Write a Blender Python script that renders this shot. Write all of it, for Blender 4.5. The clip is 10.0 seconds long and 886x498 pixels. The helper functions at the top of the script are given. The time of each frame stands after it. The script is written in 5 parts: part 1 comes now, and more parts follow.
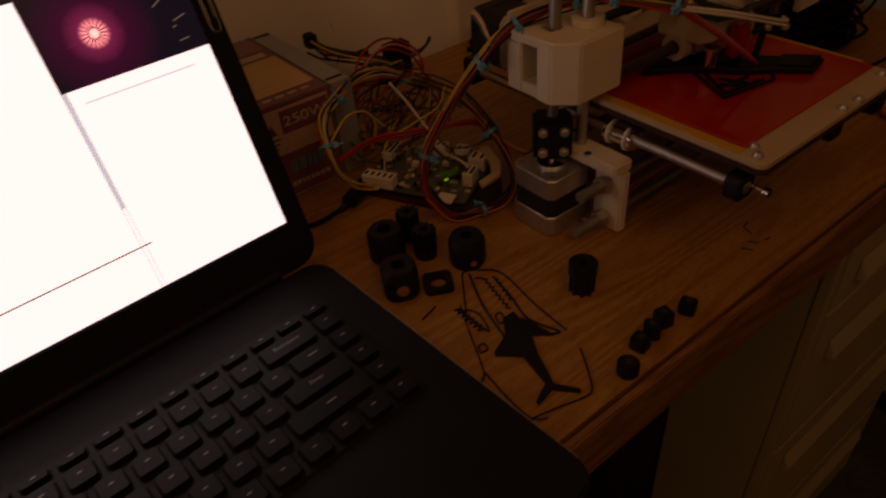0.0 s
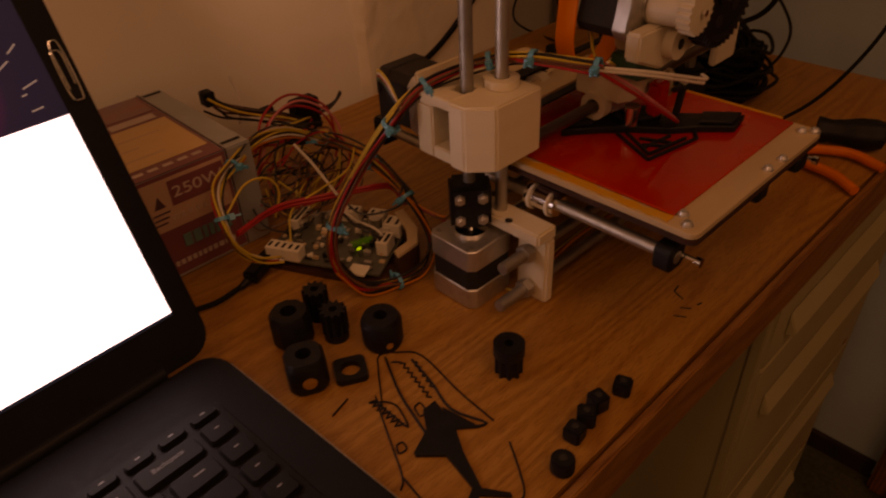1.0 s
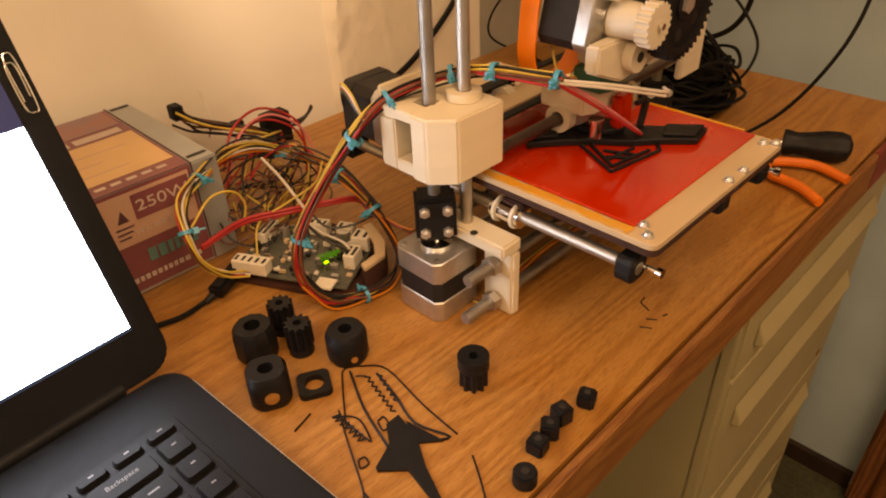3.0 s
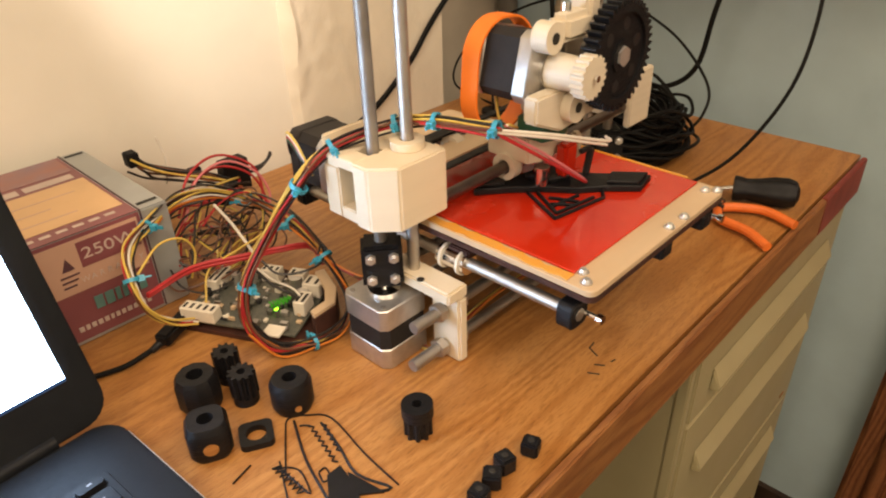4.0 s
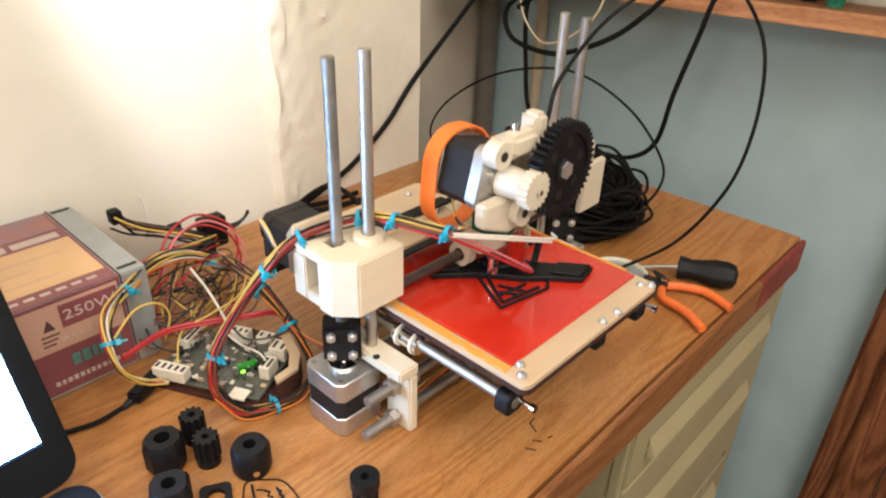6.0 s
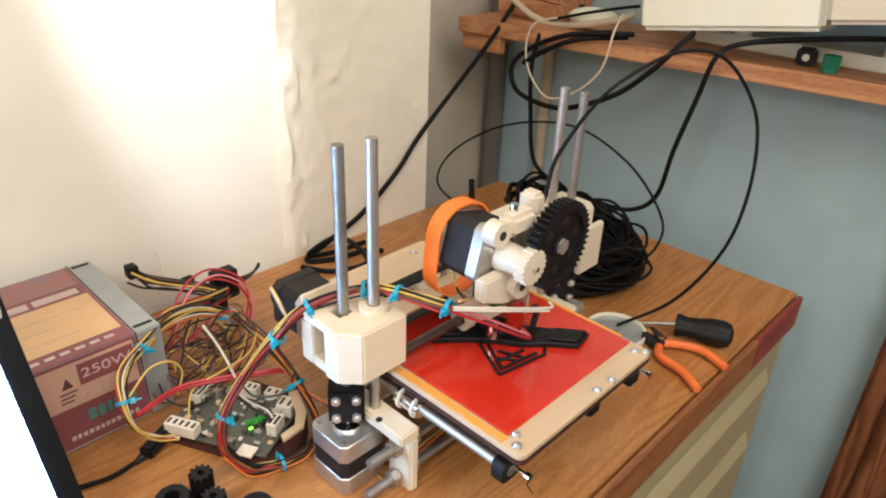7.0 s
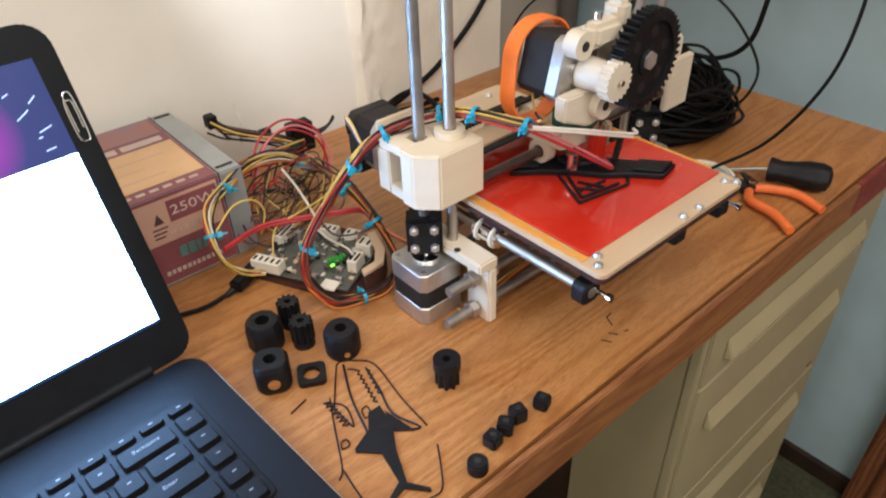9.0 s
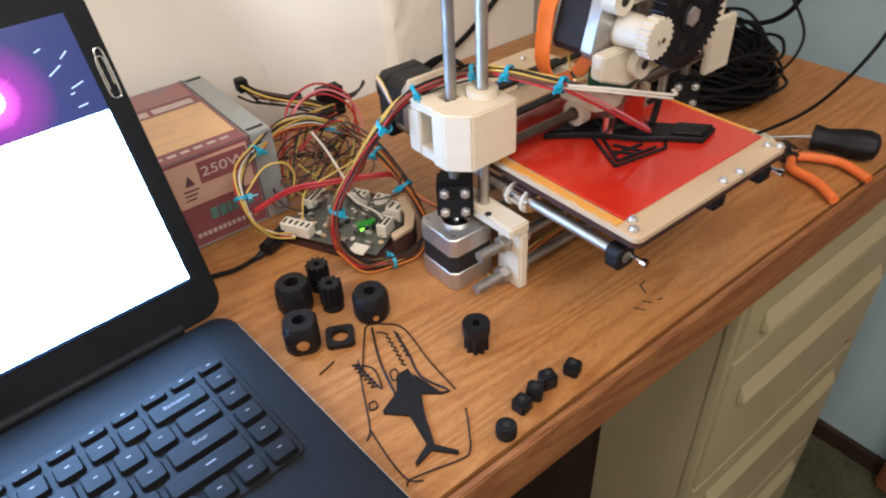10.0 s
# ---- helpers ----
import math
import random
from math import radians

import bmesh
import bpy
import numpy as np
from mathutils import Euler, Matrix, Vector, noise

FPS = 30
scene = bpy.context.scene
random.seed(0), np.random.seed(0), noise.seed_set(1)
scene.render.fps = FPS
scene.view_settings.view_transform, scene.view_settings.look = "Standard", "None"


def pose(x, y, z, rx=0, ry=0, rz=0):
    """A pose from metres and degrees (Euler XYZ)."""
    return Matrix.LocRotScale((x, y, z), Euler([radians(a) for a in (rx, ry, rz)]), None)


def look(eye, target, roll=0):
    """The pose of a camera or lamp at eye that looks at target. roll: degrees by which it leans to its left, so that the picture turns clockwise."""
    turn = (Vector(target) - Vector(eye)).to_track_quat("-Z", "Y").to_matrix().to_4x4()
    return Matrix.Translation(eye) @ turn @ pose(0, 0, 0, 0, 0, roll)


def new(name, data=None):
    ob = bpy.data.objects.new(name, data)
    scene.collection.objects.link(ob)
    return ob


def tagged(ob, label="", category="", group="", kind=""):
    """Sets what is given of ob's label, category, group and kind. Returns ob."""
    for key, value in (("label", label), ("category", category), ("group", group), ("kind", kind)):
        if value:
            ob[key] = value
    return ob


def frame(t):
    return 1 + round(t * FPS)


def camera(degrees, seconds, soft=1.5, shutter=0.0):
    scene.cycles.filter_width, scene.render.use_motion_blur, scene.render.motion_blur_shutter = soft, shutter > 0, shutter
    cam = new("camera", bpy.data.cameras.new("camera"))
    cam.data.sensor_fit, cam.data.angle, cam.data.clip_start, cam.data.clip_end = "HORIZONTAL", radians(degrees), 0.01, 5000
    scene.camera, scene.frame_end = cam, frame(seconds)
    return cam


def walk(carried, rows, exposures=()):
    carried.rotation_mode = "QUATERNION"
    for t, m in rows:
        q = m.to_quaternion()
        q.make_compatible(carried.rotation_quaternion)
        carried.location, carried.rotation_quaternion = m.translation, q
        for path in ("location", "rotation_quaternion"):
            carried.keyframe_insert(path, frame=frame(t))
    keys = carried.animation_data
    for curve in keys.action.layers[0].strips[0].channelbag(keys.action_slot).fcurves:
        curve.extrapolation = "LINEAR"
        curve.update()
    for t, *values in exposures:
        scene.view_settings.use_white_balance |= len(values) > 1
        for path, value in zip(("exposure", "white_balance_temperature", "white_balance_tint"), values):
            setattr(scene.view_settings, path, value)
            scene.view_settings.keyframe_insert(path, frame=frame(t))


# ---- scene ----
# the camera and its walk
cam = camera(65.9, 10.0, soft=2.0, shutter=0.5)
PATH = [
    (0, (0.122, 0.629, 1.069), (1.017, 1.912, -0.177), -5.6),
    (0.5, (0.143, 0.645, 1.067), (1.144, 1.883, -0.144), -4.1),
    (1, (0.164, 0.661, 1.062), (1.257, 1.858, -0.11), -3.2),
    (1.5, (0.17, 0.661, 1.058), (1.331, 1.839, -0.067), -1.4),
    (2, (0.173, 0.657, 1.058), (1.327, 1.842, -0.066), -2.0),
    (3.3, (0.174, 0.65, 1.06), (1.315, 1.833, -0.081), -2.7),
    (3.5, (0.178, 0.648, 1.06), (1.345, 1.826, -0.057), -2.2),
    (4, (0.19, 0.635, 1.062), (1.418, 1.826, 0.026), -1.8),
    (4.5, (0.196, 0.626, 1.066), (1.421, 1.812, 0.02), -2.0),
    (5, (0.198, 0.625, 1.072), (1.438, 1.804, 0.038), -1.1),
    (5.5, (0.198, 0.62, 1.096), (1.47, 1.822, 0.127), 0.2),
    (6, (0.192, 0.613, 1.124), (1.478, 1.782, 0.133), 2.0),
    (6.2, (0.188, 0.608, 1.141), (1.456, 1.835, 0.2), 2.2),
    (7.5, (0.193, 0.607, 1.166), (1.494, 1.809, 0.238), 2.4),
    (8, (0.191, 0.6, 1.155), (1.418, 1.835, 0.17), 0.3),
    (8.5, (0.177, 0.602, 1.118), (1.307, 1.827, 0.012), -1.3),
    (9, (0.178, 0.597, 1.116), (1.205, 1.838, -0.069), -2.3),
    (9.5, (0.175, 0.596, 1.115), (1.166, 1.806, -0.132), -2.1),
    (10, (0.177, 0.598, 1.104), (1.111, 1.863, -0.132), -3.5),
]
EXPOSURE = [
    (0.0, -4.3, 22000, 58), (0.5, -3.65, 30000, 74), (1.0, -3.15, 31000, 70), (1.5, -2.45, 30000, 66), (2.0, -2.05, 26000, 59), (3.3, -0.6, 9400, 23),
    (3.5, -0.54, 8700, 20), (4.0, -0.32, 7300, 16), (4.5, -0.17, 6800, 14), (5.5, -0.02, 5850, 11), (6.2, -0.02, 5650, 10), (7.5, -0.24, 5500, 10),
    (8.0, -0.32, 5500, 10), (8.5, -0.36, 5450, 11), (9.0, -0.35, 5400, 12), (9.5, -0.38, 5400, 13), (10.0, -0.33, 5400, 13),
]
walk(cam, [(t, look(eye, target, roll)) for t, eye, target, roll in PATH], EXPOSURE)

# light: a warm ceiling lamp, an added fill beside the view, and an unseen reading lamp over it that throws a pool on
# the wall
world = bpy.data.worlds.new("world")
scene.world = world
world.use_nodes = True
world.node_tree.nodes["Background"].inputs[0].default_value = (1.0, 0.8, 0.6, 1)
world.node_tree.nodes["Background"].inputs[1].default_value = 0.05


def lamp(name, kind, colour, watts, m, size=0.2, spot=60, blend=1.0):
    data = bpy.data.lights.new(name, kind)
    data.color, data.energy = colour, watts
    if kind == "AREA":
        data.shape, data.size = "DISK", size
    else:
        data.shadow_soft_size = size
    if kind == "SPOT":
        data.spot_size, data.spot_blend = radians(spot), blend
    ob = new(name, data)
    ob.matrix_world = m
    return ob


lamp("ceiling_lamp_light", "POINT", (1.0, 0.84, 0.65), 56, pose(0.22, -0.02, 1.88), 0.40)
# added fill with no lamp behind it, brightens alcove, shelf wall and desk
lamp("left_fill_light", "POINT", (1.0, 0.86, 0.68), 9.0, pose(-0.06, 0.68, 1.34), 0.08)
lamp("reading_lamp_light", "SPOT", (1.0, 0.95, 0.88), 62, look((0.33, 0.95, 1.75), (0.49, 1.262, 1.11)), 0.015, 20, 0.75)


# materials
def surface(name, colour, rough=0.5, metal=0.0, vary=0.12, scale=60.0, bump=0.0, bump_scale=None, stretch=(1, 1, 1), second=None, coat=0.0, spec=0.5):
    """A principled material whose colour wanders between two tones at two scales, with fine relief."""
    m = bpy.data.materials.new(name)
    m.use_nodes = True
    t = m.node_tree
    b = t.nodes["Principled BSDF"]
    b.inputs["Roughness"].default_value, b.inputs["Metallic"].default_value = rough, metal
    b.inputs["Coat Weight"].default_value = coat
    b.inputs["Specular IOR Level"].default_value = spec
    co = t.nodes.new("ShaderNodeTexCoord")
    mp = t.nodes.new("ShaderNodeMapping")
    mp.inputs["Scale"].default_value = stretch
    t.links.new(co.outputs["Object"], mp.inputs["Vector"])
    n1, n2 = t.nodes.new("ShaderNodeTexNoise"), t.nodes.new("ShaderNodeTexNoise")
    for n, s, d in ((n1, scale, 6), (n2, scale / 9, 3)):
        n.inputs["Scale"].default_value, n.inputs["Detail"].default_value = s, d
        t.links.new(mp.outputs["Vector"], n.inputs["Vector"])
    mean = t.nodes.new("ShaderNodeMath")
    mean.operation = "MULTIPLY_ADD"
    mean.inputs[1].default_value = 0.5
    half = t.nodes.new("ShaderNodeMath")
    half.operation = "MULTIPLY"
    half.inputs[1].default_value = 0.5
    t.links.new(n2.outputs["Fac"], half.inputs[0])
    t.links.new(n1.outputs["Fac"], mean.inputs[0])
    t.links.new(half.outputs[0], mean.inputs[2])
    ramp = t.nodes.new("ShaderNodeValToRGB")
    low = second or tuple(c * (1 - 2 * vary) for c in colour)
    high = tuple(min(1, c * (1 + vary)) for c in colour)
    ramp.color_ramp.elements[0].position, ramp.color_ramp.elements[1].position = 0.34, 0.66
    ramp.color_ramp.elements[0].color, ramp.color_ramp.elements[1].color = (*low, 1), (*high, 1)
    t.links.new(mean.outputs[0], ramp.inputs["Fac"])
    t.links.new(ramp.outputs["Color"], b.inputs["Base Color"])
    if bump:
        bn = t.nodes.new("ShaderNodeTexNoise")
        bn.inputs["Scale"].default_value, bn.inputs["Detail"].default_value = bump_scale or scale * 3, 4
        t.links.new(mp.outputs["Vector"], bn.inputs["Vector"])
        bp = t.nodes.new("ShaderNodeBump")
        bp.inputs["Strength"].default_value, bp.inputs["Distance"].default_value = bump, 0.002
        t.links.new(bn.outputs["Fac"], bp.inputs["Height"])
        t.links.new(bp.outputs["Normal"], b.inputs["Normal"])
    return m


def oak(name, light, dark, rough, along=(1, 9, 9), scale=5.0, fine=70.0):
    """Varnished oak: broad wavy figure with fine dark pores, both drawn out along the grain."""
    m = bpy.data.materials.new(name)
    m.use_nodes = True
    t = m.node_tree
    b = t.nodes["Principled BSDF"]
    b.inputs["Roughness"].default_value = rough
    co = t.nodes.new("ShaderNodeTexCoord")
    mp = t.nodes.new("ShaderNodeMapping")
    mp.inputs["Scale"].default_value = along
    mp.inputs["Rotation"].default_value = (0, 0, 0.10)
    t.links.new(co.outputs["Object"], mp.inputs["Vector"])
    warp = t.nodes.new("ShaderNodeTexNoise")
    warp.inputs["Scale"].default_value, warp.inputs["Detail"].default_value, warp.inputs["Distortion"].default_value = scale * 0.35, 3, 0.6
    figure = t.nodes.new("ShaderNodeTexNoise")
    figure.inputs["Scale"].default_value, figure.inputs["Detail"].default_value, figure.inputs["Roughness"].default_value = scale * 0.42, 2.0, 0.35
    rings = t.nodes.new("ShaderNodeMath")
    rings.operation = "MULTIPLY"
    rings.inputs[1].default_value = 95.0
    t.links.new(figure.outputs["Fac"], rings.inputs[0])
    sine = t.nodes.new("ShaderNodeMath")
    sine.operation = "SINE"
    t.links.new(rings.outputs[0], sine.inputs[0])
    lines = t.nodes.new("ShaderNodeMapRange")
    lines.inputs["From Min"].default_value = -1.0
    t.links.new(sine.outputs[0], lines.inputs["Value"])
    pores = t.nodes.new("ShaderNodeTexNoise")
    pores.inputs["Scale"].default_value, pores.inputs["Detail"].default_value = fine, 5
    for n in (warp, figure, pores):
        t.links.new(mp.outputs["Vector"], n.inputs["Vector"])
    r1 = t.nodes.new("ShaderNodeValToRGB")
    r1.color_ramp.elements[0].color, r1.color_ramp.elements[1].color = (*dark, 1), (*light, 1)
    r1.color_ramp.elements[0].position, r1.color_ramp.elements[1].position = 0.0, 0.85
    t.links.new(lines.outputs["Result"], r1.inputs["Fac"])
    r2 = t.nodes.new("ShaderNodeValToRGB")
    r2.color_ramp.elements[0].position, r2.color_ramp.elements[1].position = 0.36, 0.52
    r2.color_ramp.elements[0].color, r2.color_ramp.elements[1].color = (0.74, 0.69, 0.64, 1), (1, 1, 1, 1)
    t.links.new(pores.outputs["Fac"], r2.inputs["Fac"])
    r3 = t.nodes.new("ShaderNodeValToRGB")
    r3.color_ramp.elements[0].position, r3.color_ramp.elements[1].position = 0.3, 0.7
    r3.color_ramp.elements[0].color, r3.color_ramp.elements[1].color = (0.88, 0.85, 0.82, 1), (1.05, 1.04, 1.02, 1)
    t.links.new(warp.outputs["Fac"], r3.inputs["Fac"])
    last = r1.outputs["Color"]
    for r in (r2, r3):
        mix = t.nodes.new("ShaderNodeMixRGB")
        mix.blend_type = "MULTIPLY"
        mix.inputs[0].default_value = 1
        t.links.new(last, mix.inputs[1])
        t.links.new(r.outputs["Color"], mix.inputs[2])
        last = mix.outputs[0]
    t.links.new(last, b.inputs["Base Color"])
    bp = t.nodes.new("ShaderNodeBump")
    bp.inputs["Strength"].default_value, bp.inputs["Distance"].default_value = 0.15, 0.001
    t.links.new(pores.outputs["Fac"], bp.inputs["Height"])
    t.links.new(bp.outputs["Normal"], b.inputs["Normal"])
    return m


def glow(name, colour, strength):
    m = bpy.data.materials.new(name)
    m.use_nodes = True
    b = m.node_tree.nodes["Principled BSDF"]
    b.inputs["Base Color"].default_value = (0.02, 0.02, 0.02, 1)
    b.inputs["Emission Color"].default_value, b.inputs["Emission Strength"].default_value = (*colour, 1), strength
    return m


OAK = oak("oak_veneer", (0.465, 0.218, 0.066), (0.375, 0.160, 0.044), 0.36, fine=150)
OAK_EDGE = oak("oak_edge", (0.34, 0.150, 0.052), (0.25, 0.098, 0.034), 0.45)
RED_EDGE = surface("red_stained_edge", (0.30, 0.06, 0.045), 0.5, vary=0.2, scale=40)
SHELF_WOOD = oak("orange_pine", (0.57, 0.28, 0.125), (0.42, 0.18, 0.075), 0.5, (9, 1, 9), 4.0)
DOOR_WOOD = oak("dark_red_wood", (0.27, 0.105, 0.045), (0.15, 0.05, 0.022), 0.4, (9, 9, 1), 5.0)
CREAM_WALL = surface("cream_plaster", (0.80, 0.76, 0.66), 0.75, vary=0.04, scale=12, bump=0.25, bump_scale=38)
ROUGH_WALL = surface("rough_cream_plaster", (0.82, 0.75, 0.62), 0.75, vary=0.05, scale=16, bump=1.0, bump_scale=40)
BLUE_WALL = surface("pale_blue_paint", (0.48, 0.62, 0.665), 0.6, vary=0.07, scale=10, bump=0.15, bump_scale=60)
# alcove wall: the recess's shade is mixed into this darker cream
SHADED_WALL = surface("shaded_cream_paint", (0.62, 0.54, 0.43), 0.65, vary=0.08, scale=12, bump=0.2, bump_scale=50)
CEILING = surface("white_ceiling", (0.78, 0.76, 0.72), 0.8, vary=0.03, scale=8)
CARPET = surface("olive_carpet", (0.07, 0.07, 0.036), 0.95, vary=0.3, scale=120, bump=0.8, bump_scale=500)
DRAWER_PAINT = surface("cream_paint_on_drawers", (0.40, 0.345, 0.20), 0.42, vary=0.07, scale=9, bump=0.08, bump_scale=90)
DARK_GAP = surface("dark_gap", (0.02, 0.017, 0.012), 0.8)
BLACK_PLASTIC = surface("black_printed_plastic", (0.007, 0.007, 0.0085), 0.5, spec=0.28, vary=0.25, scale=200, bump=0.35, bump_scale=420, stretch=(0.3, 0.3, 2.5))
BLACK_SMOOTH = surface("black_plastic", (0.010, 0.010, 0.011), 0.55, spec=0.25, vary=0.15, scale=120)
LAPTOP_BLACK = surface("laptop_black_plastic", (0.008, 0.009, 0.011), 0.5, spec=0.15, vary=0.15, scale=300, bump=0.05, bump_scale=900)
KEY_BLACK = surface("key_black_plastic", (0.007, 0.007, 0.008), 0.45, spec=0.16, vary=0.15, scale=300)
CREAM_PLASTIC = surface("cream_printed_plastic", (0.73, 0.63, 0.47), 0.5, vary=0.025, scale=50, bump=0.16, bump_scale=420, stretch=(0.15, 0.15, 3))
WHITE_PLASTIC = surface("ivory_plastic", (0.66, 0.58, 0.45), 0.45, vary=0.04, scale=60, bump=0.15, bump_scale=300, stretch=(0.15, 0.15, 3))
STEEL = surface("ground_steel", (0.54, 0.50, 0.45), 0.5, 1.0, vary=0.08, scale=90)
DARK_STEEL = surface("dull_steel_rod", (0.40, 0.37, 0.335), 0.55, 1.0, vary=0.15, scale=70)
ROD_DARK = surface("oiled_dark_steel_rod", (0.17, 0.145, 0.13), 0.4, 1.0, vary=0.15, scale=70)
# on the drawer rear this near-black brown carries the kneehole's shade
DARK_BROWN = surface("dark_brown_board", (0.045, 0.022, 0.012), 0.6, vary=0.3, scale=30, stretch=(1, 1, 0.15))
CHROME = surface("bright_chrome", (0.85, 0.85, 0.85), 0.12, 1.0, vary=0.03, scale=90)
CAST_ALU = surface("brushed_motor_aluminium", (0.60, 0.58, 0.55), 0.42, 0.9, vary=0.1, scale=150, bump=0.1, bump_scale=600)
MOTOR_BLACK = surface("motor_black_paint", (0.022, 0.019, 0.018), 0.6, spec=0.25, vary=0.15, scale=120)
PLYWOOD = surface("pale_plywood", (0.62, 0.455, 0.29), 0.5, vary=0.07, scale=40, stretch=(0.2, 1, 1), bump=0.08, bump_scale=200)
BURNT_EDGE = surface("laser_burnt_plywood_edge", (0.055, 0.017, 0.010), 0.75, vary=0.3, scale=90)
RED_FILM = surface("red_plate", (0.52, 0.026, 0.008), 0.15, vary=0.2, scale=14, second=(0.34, 0.012, 0.005), coat=0.3)
AMBER_TAPE = surface("amber_polyimide_tape", (0.72, 0.27, 0.02), 0.25, vary=0.15, scale=50, second=(0.62, 0.36, 0.10))
ORANGE_BAND = surface("orange_rubber", (0.86, 0.20, 0.022), 0.5, vary=0.06, scale=60)
ORANGE_GRIP = surface("orange_grip", (0.78, 0.17, 0.03), 0.45, vary=0.1, scale=80)
GREEN_PART = surface("dark_green_plastic", (0.012, 0.09, 0.045), 0.4, vary=0.2, scale=90)
GREEN_GEAR = surface("green_plastic", (0.02, 0.20, 0.10), 0.4, vary=0.1, scale=90)
PCB = surface("dark_circuit_board", (0.03, 0.035, 0.03), 0.35, vary=0.5, scale=420, second=(0.12, 0.12, 0.095))
CHIP = surface("black_chip", (0.014, 0.014, 0.015), 0.4)
CONNECTOR = surface("off_white_connector", (0.78, 0.72, 0.60), 0.45, vary=0.06, scale=200)
TIE_BLUE = surface("blue_cable_tie", (0.03, 0.33, 0.50), 0.4, vary=0.1, scale=200)
PSU_GREY = surface("galvanised_grey_steel", (0.44, 0.46, 0.46), 0.38, 0.5, vary=0.08, scale=60)
LABEL_RED = surface("maroon_label", (0.24, 0.075, 0.085), 0.35, vary=0.1, scale=25)
LABEL_ORANGE = surface("orange_label", (0.70, 0.44, 0.22), 0.35, vary=0.08, scale=25)
LABEL_SALMON = surface("salmon_label", (0.58, 0.36, 0.26), 0.35, vary=0.08, scale=25)
LABEL_DARK = surface("dark_label_picture", (0.13, 0.10, 0.13), 0.35, vary=0.5, scale=30, second=(0.40, 0.12, 0.05))
INK_DARK = surface("dark_ink", (0.09, 0.04, 0.05), 0.4)
INK_TEAL = surface("teal_ink", (0.10, 0.22, 0.20), 0.4)
INK_PALE = surface("pale_ink", (0.58, 0.46, 0.40), 0.4)
CABLE_BLACK = surface("black_cable", (0.006, 0.006, 0.006), 0.55, spec=0.18, vary=0.2, scale=100)
PIPE_BEIGE = surface("old_cream_pipe", (0.55, 0.45, 0.32), 0.5, vary=0.12, scale=40)
POST_GREY = surface("grey_painted_pipe", (0.17, 0.15, 0.125), 0.5, vary=0.1, scale=40)
DEVICE_WHITE = surface("off_white_device_case", (0.82, 0.79, 0.64), 0.4, vary=0.03, scale=20)
WIRE = {
    "yellow": surface("yellow_wire", (0.66, 0.46, 0.10), 0.4),
    "red": surface("red_wire", (0.46, 0.025, 0.03), 0.4),
    "black": surface("black_wire", (0.016, 0.014, 0.014), 0.4),
    "white": surface("white_wire", (0.75, 0.70, 0.62), 0.4),
    "orange": surface("orange_wire", (0.66, 0.20, 0.03), 0.4),
    "brown": surface("brown_wire", (0.15, 0.06, 0.03), 0.4),
    "blue": surface("blue_wire", (0.03, 0.09, 0.20), 0.4),
    "green": surface("green_wire", (0.03, 0.16, 0.08), 0.4),
    "pink": surface("pink_wire", (0.75, 0.22, 0.24), 0.4),
}
LEGEND = surface("grey_key_print", (0.22, 0.22, 0.23), 0.5)
SCREEN_WHITE = glow("lit_white_window", (0.42, 0.66, 1.0), 32.0)
SCREEN_EDGE = glow("lit_pale_blue_window_edge", (0.25, 0.58, 1.0), 20)
SCREEN_LINE = glow("lit_grey_line", (0.25, 0.3, 0.4), 0.6)
STREAK = glow("lit_pale_streak", (0.7, 0.85, 1.0), 1.6)
RAY_PINK = glow("lit_pink_ray", (1.0, 0.10, 0.62), 2.2)
LED_GREEN = glow("lit_green_lamp", (0.25, 1.0, 0.03), 6.0)
# emission on plain pins, in place of the indicator's green spill
PIN_GLOW = glow("green_pin_glow", (0.05, 0.40, 0.02), 0.7)
SCREW_STEEL = surface("bright_screw_steel", (0.78, 0.77, 0.75), 0.38, 0.85, vary=0.1, scale=200)


def wallpaper_material():
    """A deep blue desktop picture with a pink and white starburst."""
    m = bpy.data.materials.new("lit_blue_desktop_picture")
    m.use_nodes = True
    t = m.node_tree
    b = t.nodes["Principled BSDF"]
    b.inputs["Base Color"].default_value, b.inputs["Roughness"].default_value = (0.01, 0.01, 0.012, 1), 0.2
    co = t.nodes.new("ShaderNodeTexCoord")
    far = t.nodes.new("ShaderNodeVectorMath")
    far.operation = "DISTANCE"
    far.inputs[1].default_value = (0.069, 0.177, 0)
    t.links.new(co.outputs["Object"], far.inputs[0])
    ramp = t.nodes.new("ShaderNodeValToRGB")
    stops = ((0.0, (26, 18, 24)), (0.05, (18, 7, 12)), (0.075, (2.6, 0.3, 1.8)), (0.15, (0.55, 0.05, 0.55)), (0.32, (0.05, 0.06, 0.24)), (1.0, (0.004, 0.055, 0.17)))
    ramp.color_ramp.elements[0].position, ramp.color_ramp.elements[1].position = 0, 1
    for pos, _ in stops[1:-1]:
        ramp.color_ramp.elements.new(pos)
    for e, (pos, c) in zip(ramp.color_ramp.elements, stops):
        e.color = (*c, 1)
    wide = t.nodes.new("ShaderNodeMath")
    wide.operation = "MULTIPLY"
    wide.inputs[1].default_value = 9.0
    t.links.new(far.outputs["Value"], wide.inputs[0])
    t.links.new(wide.outputs[0], ramp.inputs["Fac"])
    t.links.new(ramp.outputs["Color"], b.inputs["Emission Color"])
    b.inputs["Emission Strength"].default_value = 1.0
    return m


WALLPAPER = wallpaper_material()


